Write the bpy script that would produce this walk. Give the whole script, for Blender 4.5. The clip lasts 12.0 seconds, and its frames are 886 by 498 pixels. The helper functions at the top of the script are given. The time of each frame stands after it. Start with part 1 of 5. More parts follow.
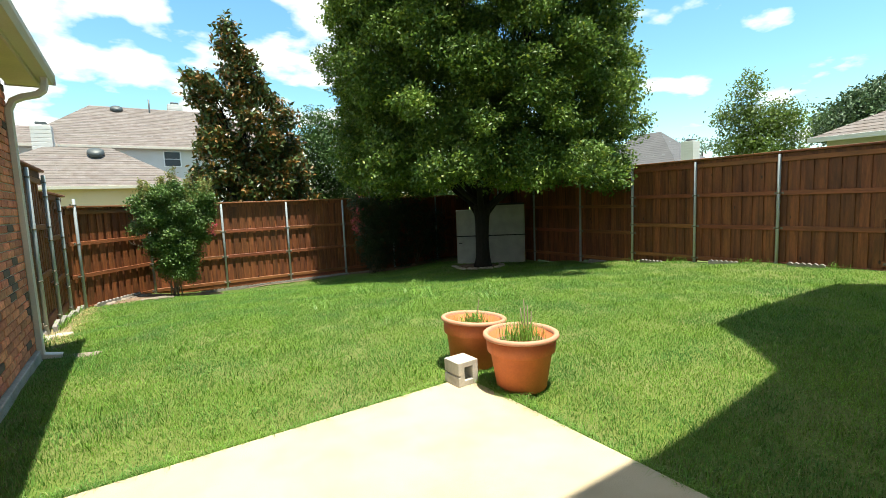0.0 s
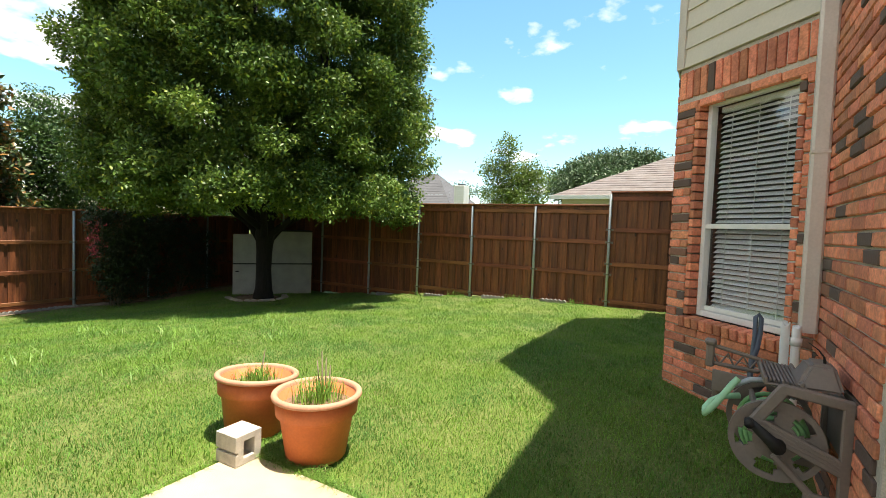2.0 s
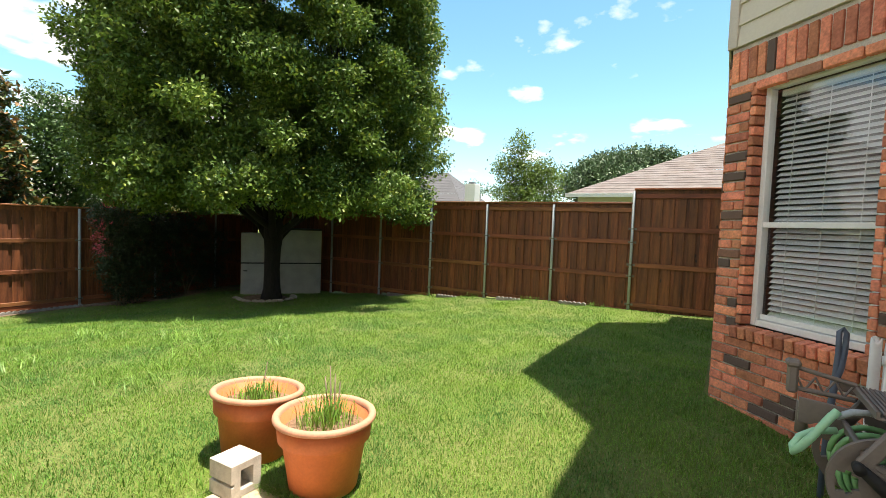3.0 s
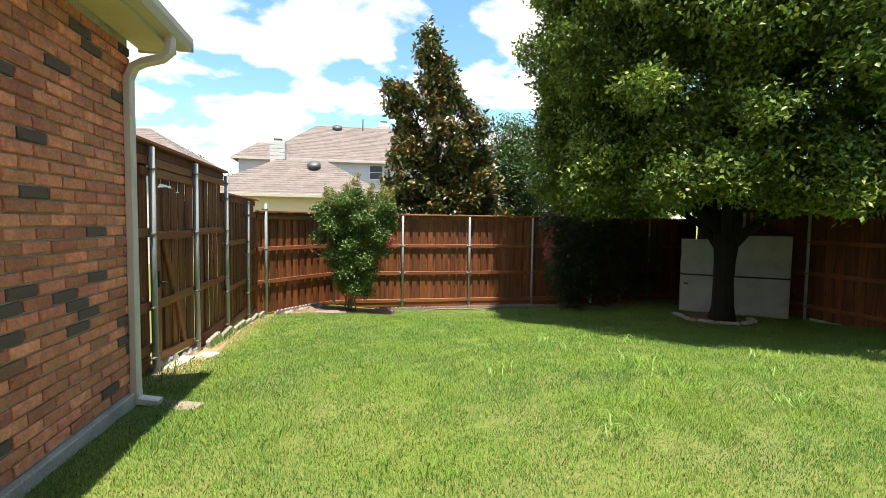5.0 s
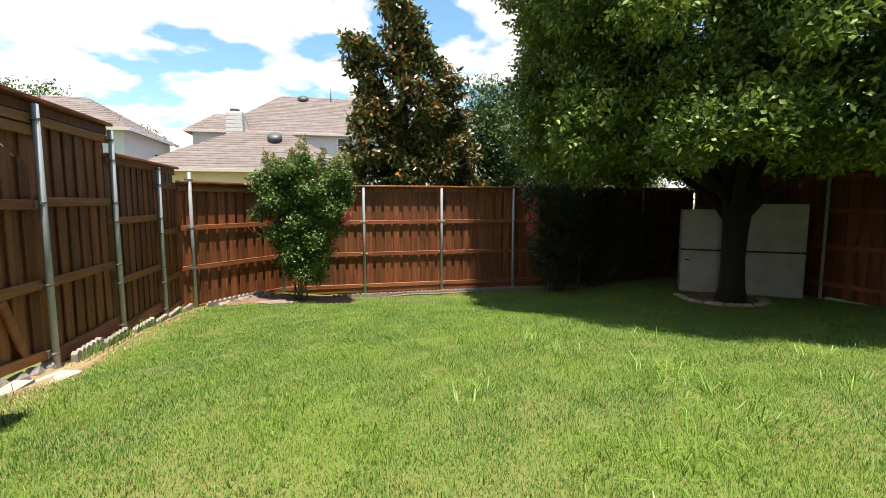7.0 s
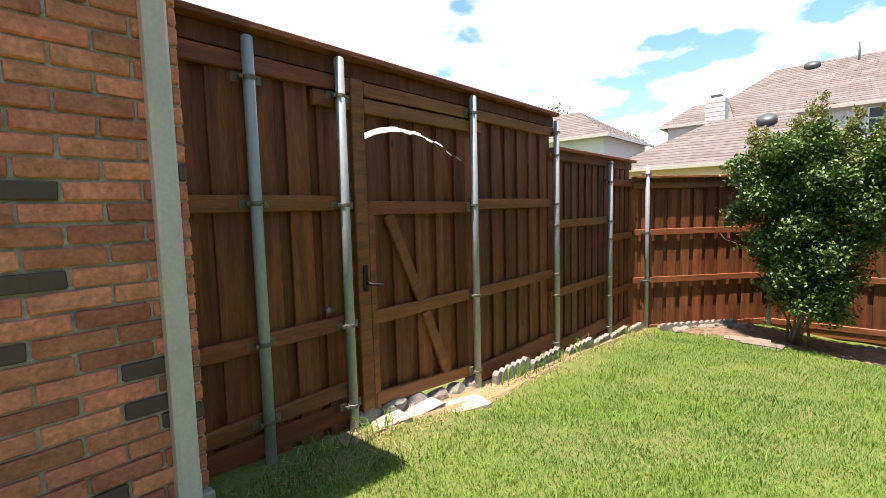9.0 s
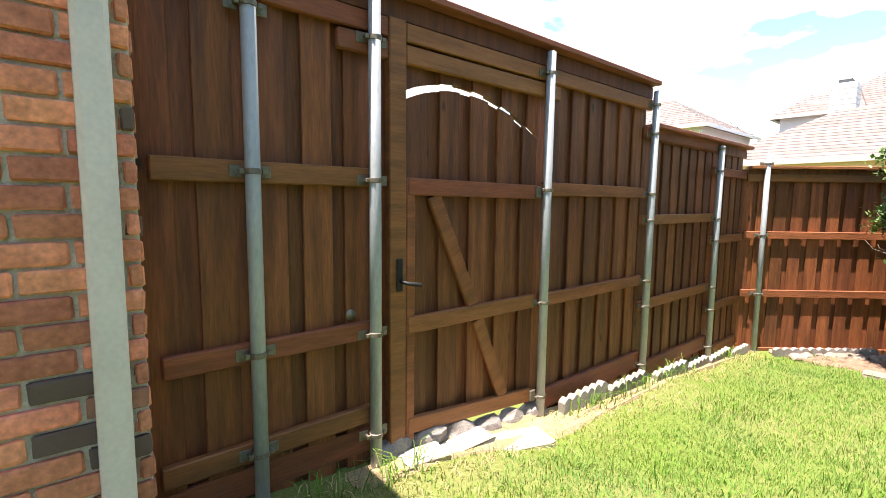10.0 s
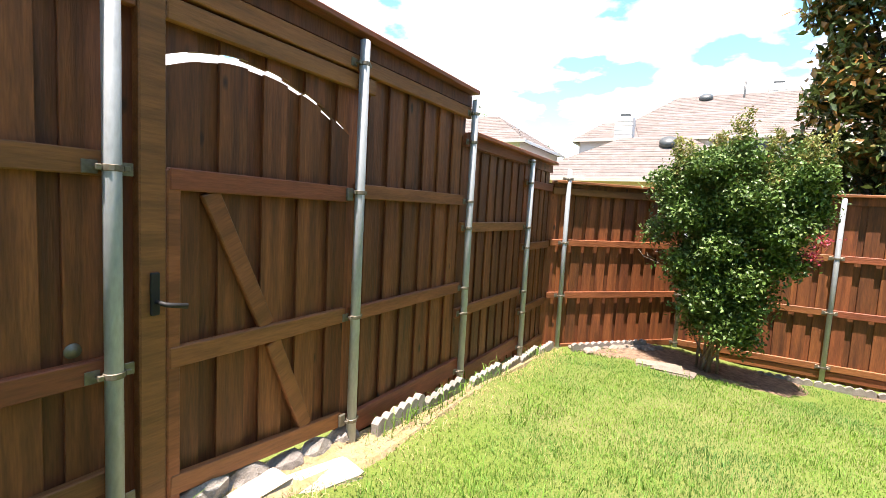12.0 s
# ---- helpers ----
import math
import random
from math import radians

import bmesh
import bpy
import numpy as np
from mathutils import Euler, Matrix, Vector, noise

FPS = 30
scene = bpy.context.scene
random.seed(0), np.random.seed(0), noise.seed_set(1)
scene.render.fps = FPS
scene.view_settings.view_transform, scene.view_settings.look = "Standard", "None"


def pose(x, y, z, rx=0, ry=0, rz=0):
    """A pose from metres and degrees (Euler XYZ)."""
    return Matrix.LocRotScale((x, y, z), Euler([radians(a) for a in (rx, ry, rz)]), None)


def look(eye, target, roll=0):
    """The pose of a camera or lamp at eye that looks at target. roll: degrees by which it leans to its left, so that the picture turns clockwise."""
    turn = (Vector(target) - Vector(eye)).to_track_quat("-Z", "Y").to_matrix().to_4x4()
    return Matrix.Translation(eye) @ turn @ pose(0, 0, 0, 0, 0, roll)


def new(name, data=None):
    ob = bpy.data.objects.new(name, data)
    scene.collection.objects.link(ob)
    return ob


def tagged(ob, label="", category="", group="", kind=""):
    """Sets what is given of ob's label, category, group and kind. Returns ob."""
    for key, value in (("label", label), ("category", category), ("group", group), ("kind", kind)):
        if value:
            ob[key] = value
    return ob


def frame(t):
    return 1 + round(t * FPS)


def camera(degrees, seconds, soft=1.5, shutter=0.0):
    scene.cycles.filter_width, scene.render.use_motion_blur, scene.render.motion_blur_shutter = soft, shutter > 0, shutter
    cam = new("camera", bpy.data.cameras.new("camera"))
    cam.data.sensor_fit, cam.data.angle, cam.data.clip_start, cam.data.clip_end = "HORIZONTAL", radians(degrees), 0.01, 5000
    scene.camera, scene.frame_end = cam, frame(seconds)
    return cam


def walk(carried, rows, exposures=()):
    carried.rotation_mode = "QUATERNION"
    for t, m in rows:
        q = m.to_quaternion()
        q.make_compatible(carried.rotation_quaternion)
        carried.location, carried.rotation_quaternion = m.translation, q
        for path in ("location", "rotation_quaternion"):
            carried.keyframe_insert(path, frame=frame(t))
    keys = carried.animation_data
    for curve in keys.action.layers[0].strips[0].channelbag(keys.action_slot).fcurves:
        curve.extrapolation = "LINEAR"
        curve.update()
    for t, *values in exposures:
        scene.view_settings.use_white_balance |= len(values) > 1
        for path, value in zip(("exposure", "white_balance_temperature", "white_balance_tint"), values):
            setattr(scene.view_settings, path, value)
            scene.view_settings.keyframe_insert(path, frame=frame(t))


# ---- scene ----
cam = camera(87.5, 12.0, 0.85)
PATH = [
    (0, (0.261, 0.197, 1.534), (1.354, 1.859, 1.327), -2.3),
    (0.5, (0.31, 0.33, 1.535), (1.59, 1.851, 1.316), -1.5),
    (1, (0.353, 0.508, 1.587), (1.868, 1.805, 1.433), -0.8),
    (1.5, (0.375, 0.57, 1.604), (2.043, 1.669, 1.495), 0.9),
    (2, (0.46, 0.614, 1.613), (2.187, 1.618, 1.521), 2.1),
    (2.5, (0.617, 0.678, 1.599), (2.348, 1.676, 1.501), 2.1),
    (3, (0.772, 0.915, 1.604), (2.478, 1.953, 1.506), 2.2),
    (3.5, (0.846, 1.281, 1.638), (2.322, 2.626, 1.527), 1.0),
    (3.7, (0.9, 1.437, 1.647), (2.222, 2.934, 1.537), 0.8),
    (5.3, (1.072, 2.72, 1.512), (1.37, 4.694, 1.39), 1.1),
    (5.5, (1.122, 2.854, 1.507), (1.409, 4.829, 1.371), 1.3),
    (6, (1.234, 3.227, 1.475), (1.638, 5.178, 1.303), 0.2),
    (6.5, (1.48, 3.604, 1.414), (2.096, 5.499, 1.244), -0.5),
    (7, (1.599, 4.015, 1.369), (2.06, 5.95, 1.167), -0.0),
    (7.5, (1.605, 4.545, 1.383), (1.556, 6.529, 1.134), -0.6),
    (7.7, (1.603, 4.764, 1.376), (1.311, 6.73, 1.157), -1.1),
    (9.3, (1.232, 6.102, 1.31), (-0.181, 7.504, 1.118), -1.2),
    (9.5, (1.147, 6.221, 1.281), (-0.317, 7.568, 1.078), -0.9),
    (10, (0.944, 6.487, 1.279), (-0.577, 7.77, 1.074), 0.6),
    (10.5, (0.856, 6.711, 1.264), (-0.744, 7.891, 1.05), 1.5),
    (11, (0.83, 6.81, 1.261), (-0.757, 8.008, 1.05), 2.7),
    (11.5, (0.804, 6.837, 1.278), (-0.583, 8.263, 1.069), 3.1),
    (12, (0.872, 6.846, 1.299), (-0.127, 8.57, 1.12), 3.1),
]
walk(cam, [(t, look(eye, target, roll)) for t, eye, target, roll in PATH],
     [(0, 1.18, 6750, 0), (0.5, 1.08, 6750, 0), (1, 1.10, 6900, 3), (2.5, 1.38, 7000, 8), (3.5, 1.28, 7000, 10), (5.5, 1.28, 7100, 13), (6.5, 1.10, 7100, 15), (7.5, 1.1, 7100, 15), (9.5, 1.55, 7000, 20), (10.5, 2.25, 7000, 20), (11.5, 2.2, 7000, 20), (12, 1.82, 7000, 19)])

# ---- world, sun ----
SUN_DX, SUN_DY = -0.02, 0.215
world = bpy.data.worlds.new("world")
scene.world = world
world.use_nodes = True
wn, wl = world.node_tree.nodes, world.node_tree.links
bgd = wn["Background"]
sky = wn.new("ShaderNodeTexSky")
sky.sky_type = "NISHITA"
sky.sun_disc = False
sun_way = Vector((SUN_DX, SUN_DY, -1.0)).normalized()
sky.sun_elevation = math.asin(-sun_way.z)
sky.sun_rotation = math.atan2(-sun_way.x, -sun_way.y)
sky.air_density, sky.dust_density, sky.ozone_density = 1.0, 0.35, 3.0
tc = wn.new("ShaderNodeTexCoord")
sep = wn.new("ShaderNodeSeparateXYZ")
wl.new(tc.outputs["Generated"], sep.inputs[0])


def wmath(op, a, b=None, clamp=False):
    n = wn.new("ShaderNodeMath")
    n.operation, n.use_clamp = op, clamp
    for i, v in enumerate((a, b)):
        if v is None:
            continue
        if isinstance(v, (int, float)):
            n.inputs[i].default_value = v
        else:
            wl.new(v, n.inputs[i])
    return n.outputs[0]


# clouds lie on a flat layer: direction divided by height
up = wmath("ADD", wmath("MAXIMUM", sep.outputs[2], 0.0), 0.22)
cx, cy = wmath("DIVIDE", sep.outputs[0], up), wmath("DIVIDE", sep.outputs[1], up)
comb = wn.new("ShaderNodeCombineXYZ")
wl.new(cx, comb.inputs[0]), wl.new(cy, comb.inputs[1])
cn = wn.new("ShaderNodeTexNoise")
cn.inputs["Scale"].default_value, cn.inputs["Detail"].default_value, cn.inputs["Roughness"].default_value = 2.3, 8.0, 0.5
wl.new(comb.outputs[0], cn.inputs["Vector"])
ramp = wn.new("ShaderNodeValToRGB")
ramp.color_ramp.elements[0].position, ramp.color_ramp.elements[1].position = 0.50, 0.565
# the clouds thicken towards the back left of the yard
drift = wmath("ADD", wmath("MULTIPLY", sep.outputs[0], -0.095), wmath("MULTIPLY", sep.outputs[1], 0.055))
wl.new(wmath("ADD", cn.outputs[0], drift), ramp.inputs[0])
mixw = wn.new("ShaderNodeMix")
mixw.data_type = "RGBA"
wl.new(ramp.outputs[0], mixw.inputs[0])
hsw = wn.new("ShaderNodeHueSaturation")
hsw.inputs["Hue"].default_value, hsw.inputs["Saturation"].default_value, hsw.inputs["Value"].default_value = 0.484, 1.12, 1.6
wl.new(sky.outputs[0], hsw.inputs["Color"])
wl.new(hsw.outputs[0], mixw.inputs[6])
mixw.inputs[7].default_value = (7.6, 7.8, 8.1, 1)
wl.new(mixw.outputs[2], bgd.inputs[0])
bgd.inputs[1].default_value = 0.075

sun = new("sun", bpy.data.lights.new("sun", "SUN"))
sun.data.energy, sun.data.angle, sun.data.color = 5.0, radians(0.53), (1.0, 0.95, 0.87)
sun.rotation_euler = sun_way.to_track_quat("-Z", "Y").to_euler()


# ---- materials ----
def mat(name, base, rough=0.7, metal=0.0, vary=0.25, scale=6.0, bump=0.2, bscale=60.0, island=0.0, obj=0.0, second=None, stretch=(1, 1, 1), spots=None, trans=None, coord="Object", spec=0.5, hue=0.012):
    """A surface: base colour, large stains mixed to a second colour, fine grain in the relief, change from piece to piece."""
    m = bpy.data.materials.new(name)
    m.use_nodes = True
    n, l = m.node_tree.nodes, m.node_tree.links
    b = n["Principled BSDF"]
    b.inputs["Roughness"].default_value, b.inputs["Metallic"].default_value = rough, metal
    b.inputs["Specular IOR Level"].default_value = spec
    t = n.new("ShaderNodeTexCoord")
    mp = n.new("ShaderNodeMapping")
    mp.inputs["Scale"].default_value = stretch
    l.new(t.outputs[coord], mp.inputs[0])
    vec = mp.outputs[0]
    if obj:
        oi = n.new("ShaderNodeObjectInfo")
        ad = n.new("ShaderNodeVectorMath")
        ad.operation = "ADD"
        sc = n.new("ShaderNodeVectorMath")
        sc.operation = "SCALE"
        sc.inputs[0].default_value = (37.0, 19.0, 53.0)
        l.new(oi.outputs["Random"], sc.inputs["Scale"])
        l.new(vec, ad.inputs[0]), l.new(sc.outputs[0], ad.inputs[1])
        vec = ad.outputs[0]
    n1 = n.new("ShaderNodeTexNoise")
    n1.inputs["Scale"].default_value, n1.inputs["Detail"].default_value = scale, 5.0
    l.new(vec, n1.inputs["Vector"])
    n2 = n.new("ShaderNodeTexNoise")
    n2.inputs["Scale"].default_value, n2.inputs["Detail"].default_value = bscale, 4.0
    l.new(vec, n2.inputs["Vector"])
    mx = n.new("ShaderNodeMix")
    mx.data_type = "RGBA"
    mx.inputs[6].default_value = (*base, 1)
    mx.inputs[7].default_value = (*(second or [c * (1 - vary) for c in base]), 1)
    rp = n.new("ShaderNodeMapRange")
    rp.inputs[1].default_value, rp.inputs[2].default_value = 0.38, 0.66
    l.new(n1.outputs[0], rp.inputs[0]), l.new(rp.outputs[0], mx.inputs[0])
    hs = n.new("ShaderNodeHueSaturation")
    l.new(mx.outputs[2], hs.inputs["Color"])
    # value changes with grain and from piece to piece
    val = n.new("ShaderNodeMapRange")
    val.inputs[3].default_value, val.inputs[4].default_value = 1 - vary * 0.7, 1 + vary * 0.7
    val.inputs[1].default_value, val.inputs[2].default_value = 0.25, 0.75
    l.new(n2.outputs[0], val.inputs[0])
    value = val.outputs[0]
    amount = island or obj
    if amount:
        if island:
            rnd = n.new("ShaderNodeNewGeometry").outputs["Random Per Island"]
        else:
            rnd = oi.outputs["Random"]
        r2 = n.new("ShaderNodeMapRange")
        r2.inputs[3].default_value, r2.inputs[4].default_value = 1 - amount, 1 + amount
        l.new(rnd, r2.inputs[0])
        mu = n.new("ShaderNodeMath")
        mu.operation = "MULTIPLY"
        l.new(value, mu.inputs[0]), l.new(r2.outputs[0], mu.inputs[1])
        value = mu.outputs[0]
        wh = n.new("ShaderNodeTexWhiteNoise")
        wh.noise_dimensions = "1D"
        l.new(rnd, wh.inputs["W"])
        r3 = n.new("ShaderNodeMapRange")
        r3.inputs[3].default_value, r3.inputs[4].default_value = 0.5 - hue, 0.5 + hue
        l.new(wh.outputs[0], r3.inputs[0]), l.new(r3.outputs[0], hs.inputs["Hue"])
    l.new(value, hs.inputs["Value"])
    colour = hs.outputs[0]
    if spots:
        # a share of the pieces, or of the surface, takes another colour
        sp = n.new("ShaderNodeMix")
        sp.data_type = "RGBA"
        sp.inputs[7].default_value = (*spots[0], 1)
        cmpn = n.new("ShaderNodeMapRange")
        cmpn.inputs[1].default_value, cmpn.inputs[2].default_value = spots[1], spots[1] + spots[2]
        if amount:
            l.new(wh.outputs[0], cmpn.inputs[0])
        else:
            n3 = n.new("ShaderNodeTexNoise")
            n3.inputs["Scale"].default_value, n3.inputs["Detail"].default_value = spots[3], 3.0
            l.new(vec, n3.inputs["Vector"]), l.new(n3.outputs[0], cmpn.inputs[0])
        l.new(cmpn.outputs[0], sp.inputs[0]), l.new(colour, sp.inputs[6])
        colour = sp.outputs[2]
    l.new(colour, b.inputs["Base Color"])
    if bump:
        bp = n.new("ShaderNodeBump")
        bp.inputs["Strength"].default_value, bp.inputs["Distance"].default_value = bump, 0.01
        l.new(n2.outputs[0], bp.inputs["Height"]), l.new(bp.outputs[0], b.inputs["Normal"])
    if trans:
        tr = n.new("ShaderNodeBsdfTranslucent")
        ms = n.new("ShaderNodeMixShader")
        ms.inputs[0].default_value = trans
        l.new(colour, tr.inputs[0]), l.new(b.outputs[0], ms.inputs[1]), l.new(tr.outputs[0], ms.inputs[2])
        l.new(ms.outputs[0], n["Material Output"].inputs[0])
    return m


M_board = mat("stained_cedar", (0.220, 0.070, 0.022), 0.6, vary=0.42, scale=3.0, bump=0.35, bscale=22, obj=0.30, stretch=(6, 6, 0.5), second=(0.108, 0.033, 0.011), hue=0.004)


def add_knots(m):
    """Dark round knots with a paler ring, scattered over boards."""
    n, l = m.node_tree.nodes, m.node_tree.links
    b = n["Principled BSDF"]
    src = b.inputs["Base Color"].links[0].from_socket
    tcn, mp, oi, vo, mr, mx, ad, sc = (n.new("ShaderNode" + k) for k in ("TexCoord", "Mapping", "ObjectInfo", "TexVoronoi", "MapRange", "Mix", "VectorMath", "VectorMath"))
    mp.inputs["Scale"].default_value = (5.0, 0.01, 2.2)
    sc.operation = "SCALE"
    sc.inputs[0].default_value = (91.0, 0.0, 47.0)
    l.new(oi.outputs["Random"], sc.inputs["Scale"])
    l.new(tcn.outputs["Object"], mp.inputs[0]), l.new(mp.outputs[0], ad.inputs[0]), l.new(sc.outputs[0], ad.inputs[1])
    l.new(ad.outputs[0], vo.inputs["Vector"])
    vo.inputs["Scale"].default_value = 1.0
    mr.inputs[1].default_value, mr.inputs[2].default_value, mr.inputs[3].default_value, mr.inputs[4].default_value = 0.055, 0.105, 0.88, 0.0
    mx.data_type = "RGBA"
    mx.inputs[7].default_value = (0.018, 0.008, 0.004, 1)
    l.new(vo.outputs["Distance"], mr.inputs[0]), l.new(mr.outputs[0], mx.inputs[0]), l.new(src, mx.inputs[6])
    l.new(mx.outputs[2], b.inputs["Base Color"])


add_knots(M_board)
M_rail = mat("stained_rail", (0.285, 0.093, 0.034), 0.6, vary=0.3, scale=3.0, bump=0.3, bscale=22, obj=0.15, stretch=(0.6, 5, 5), second=(0.175, 0.058, 0.020))
M_post = mat("galvanised_steel", (0.40, 0.44, 0.47), 0.55, metal=0.2, vary=0.2, scale=5, bump=0.08, bscale=80, stretch=(1, 1, 0.3))
M_zinc = mat("zinc_bracket", (0.24, 0.215, 0.17), 0.5, metal=0.6, vary=0.3, scale=20, bump=0.1)
BRICK = dict(rough=0.85, vary=0.38, scale=13.0, bump=0.5, bscale=55, second=(0.52, 0.185, 0.105), spots=((0.12, 0.082, 0.068), 0.88, 0.02), hue=0.008)
M_brick = mat("red_brick", (0.70, 0.262, 0.150), obj=0.34, **BRICK)
M_brick_far = mat("red_brick_joined", (0.70, 0.262, 0.150), island=0.34, **BRICK)
M_mortar = mat("mortar", (0.62, 0.57, 0.49), 0.95, vary=0.25, scale=8, bump=0.6, bscale=120)
M_concrete = mat("concrete", (0.48, 0.385, 0.26), 0.9, vary=0.12, scale=2.2, bump=0.3, bscale=150, second=(0.40, 0.315, 0.21))
M_found = mat("foundation_concrete", (0.40, 0.38, 0.34), 0.95, vary=0.3, scale=4, bump=0.6, bscale=60)
M_block = mat("cinder_block", (0.50, 0.46, 0.40), 0.95, vary=0.25, scale=14, bump=0.3, bscale=160)
M_edge = mat("edging_stone", (0.27, 0.245, 0.22), 0.95, vary=0.3, scale=10, bump=0.6, bscale=110, obj=0.15)
M_pot = mat("terracotta", (0.56, 0.150, 0.047), 0.62, vary=0.12, scale=5, bump=0.1, bscale=60, second=(0.46, 0.115, 0.04))
M_rim = mat("terracotta_rim", (0.52, 0.25, 0.155), 0.7, vary=0.15, scale=8, bump=0.1)
M_soil = mat("dry_soil", (0.22, 0.14, 0.08), 1.0, vary=0.4, scale=20, bump=0.8, bscale=90)
M_ground = mat("lawn_soil", (0.095, 0.135, 0.018), 1.0, vary=0.35, scale=0.9, bump=0.8, bscale=60, second=(0.13, 0.14, 0.04))
M_mulch = mat("mulch", (0.23, 0.15, 0.10), 1.0, vary=0.5, scale=14, bump=1.0, bscale=70, second=(0.11, 0.07, 0.045))
M_grass = mat("grass_blade", (0.172, 0.300, 0.046), 0.55, vary=0.2, scale=1.1, bump=0, bscale=9, island=0.3, second=(0.096, 0.218, 0.046), spots=((0.32, 0.33, 0.13), 0.93, 0.02), trans=0.34, spec=0.3)
M_weed = mat("broad_grass_blade", (0.135, 0.255, 0.04), 0.6, vary=0.2, scale=3, bump=0, island=0.25, trans=0.2, spec=0.15)
M_leaf = mat("pear_leaf", (0.128, 0.202, 0.034), 0.46, vary=0.25, scale=0.9, bump=0, bscale=8, island=0.4, second=(0.074, 0.134, 0.026), spots=((0.24, 0.29, 0.045), 0.88, 0.03), trans=0.30, spec=0.36)
M_mag = mat("magnolia_leaf", (0.075, 0.110, 0.030), 0.35, vary=0.25, scale=1.2, bump=0, island=0.35, second=(0.055, 0.085, 0.025), spots=((0.24, 0.12, 0.03), 0.66, 0.10), trans=0.1)
M_bush = mat("myrtle_leaf", (0.088, 0.165, 0.034), 0.45, vary=0.3, scale=3, bump=0, island=0.35, spots=((0.19, 0.26, 0.07), 0.85, 0.1), trans=0.14, spec=0.4)
M_tip = mat("myrtle_new_leaf", (0.24, 0.27, 0.075), 0.5, vary=0.3, scale=3, bump=0, island=0.35, spots=((0.30, 0.20, 0.08), 0.8, 0.1), trans=0.3, spec=0.3)
M_far = mat("far_leaf", (0.075, 0.145, 0.035), 0.5, vary=0.3, scale=0.5, bump=0, island=0.35, trans=0.2)
# distance haze is mixed into this leaf colour: lighter and bluer
M_oak_haze = mat("hazy_far_oak_leaf", (0.085, 0.140, 0.060), 0.5, vary=0.3, scale=0.4, bump=0, island=0.35, trans=0.15)
# dark evergreen green, deepened to carry the tree's shade on the back shrubs
M_shaded_leaf = mat("dark_shaded_leaf", (0.034, 0.060, 0.020), 0.45, vary=0.3, scale=2, bump=0, island=0.35, trans=0.1)
M_pale = mat("pale_leaf", (0.15, 0.22, 0.04), 0.5, vary=0.3, scale=0.7, bump=0, island=0.3, trans=0.3)
M_pink = mat("pink_blossom", (0.60, 0.09, 0.13), 0.6, vary=0.2, scale=8, bump=0, island=0.3, trans=0.3)
M_bark = mat("bark", (0.018, 0.015, 0.012), 0.95, vary=0.4, scale=6, bump=1.0, bscale=16, stretch=(3, 3, 0.6))
M_twig = mat("myrtle_stem", (0.24, 0.18, 0.13), 0.8, vary=0.3, scale=10, bump=0.4)
M_siding = mat("painted_siding", (0.62, 0.57, 0.47), 0.6, vary=0.06, scale=2, bump=0.05)
M_trim = mat("painted_trim", (0.58, 0.52, 0.45), 0.55, vary=0.08, scale=3, bump=0.05)
M_soffit = mat("painted_soffit", (0.62, 0.55, 0.36), 0.65, vary=0.1, scale=2, bump=0.05)
M_spout = mat("painted_downspout", (0.68, 0.62, 0.57), 0.45, vary=0.1, scale=3, bump=0.04)
M_white = mat("white_vinyl", (0.80, 0.80, 0.79), 0.4, vary=0.06, scale=5, bump=0.03)
M_blind = mat("white_blind", (0.76, 0.77, 0.77), 0.5, vary=0.06, scale=3, bump=0.02)
M_room = mat("dark_room", (0.12, 0.12, 0.12), 0.9, vary=0.1)
M_shingle = mat("asphalt_shingle", (0.170, 0.145, 0.137), 0.95, vary=0.3, scale=3, bump=0.4, bscale=30, island=0.12, second=(0.14, 0.112, 0.10))
M_housew = mat("far_white_siding", (0.62, 0.60, 0.58), 0.7, vary=0.06, scale=1, bump=0.05)
M_peach = mat("far_peach_siding", (0.76, 0.55, 0.38), 0.7, vary=0.06, scale=1, bump=0.05)
M_grey = mat("far_grey_roof", (0.105, 0.102, 0.108), 0.9, vary=0.15, scale=1, bump=0.2)
M_vent = mat("dark_roof_vent", (0.06, 0.07, 0.075), 0.5, vary=0.2)
M_spa = mat("weathered_grey_plastic", (0.40, 0.40, 0.37), 0.55, vary=0.15, scale=3, bump=0.1, second=(0.32, 0.32, 0.30))
M_black = mat("black_rubber", (0.012, 0.012, 0.013), 0.65, vary=0.2)
M_tan = mat("taupe_plastic", (0.20, 0.165, 0.145), 0.5, vary=0.1, scale=6, bump=0.08)
M_hose = mat("green_hose", (0.25, 0.52, 0.22), 0.45, vary=0.1, scale=8, bump=0.03)
M_pale_hose = mat("pale_green_nozzle", (0.36, 0.66, 0.42), 0.4, vary=0.08)
M_blue = mat("slate_blue_plastic", (0.10, 0.13, 0.19), 0.45, vary=0.1)
M_rubble = mat("brown_rubble", (0.25, 0.20, 0.16), 0.95, vary=0.3, scale=8, bump=0.6, bscale=60, obj=0.25)
M_stone = mat("limestone", (0.41, 0.355, 0.29), 0.95, vary=0.2, scale=8, bump=0.5, bscale=60, obj=0.12)
glass = bpy.data.materials.new("window_glass")
glass.use_nodes = True
gn, gl = glass.node_tree.nodes, glass.node_tree.links
gtr, ggl, gmx, glw, gpw, gmr = gn.new("ShaderNodeBsdfTransparent"), gn.new("ShaderNodeBsdfGlossy"), gn.new("ShaderNodeMixShader"), gn.new("ShaderNodeLayerWeight"), gn.new("ShaderNodeMath"), gn.new("ShaderNodeMapRange")
gtr.inputs[0].default_value = (0.95, 0.97, 0.97, 1)
ggl.inputs["Roughness"].default_value = 0.01
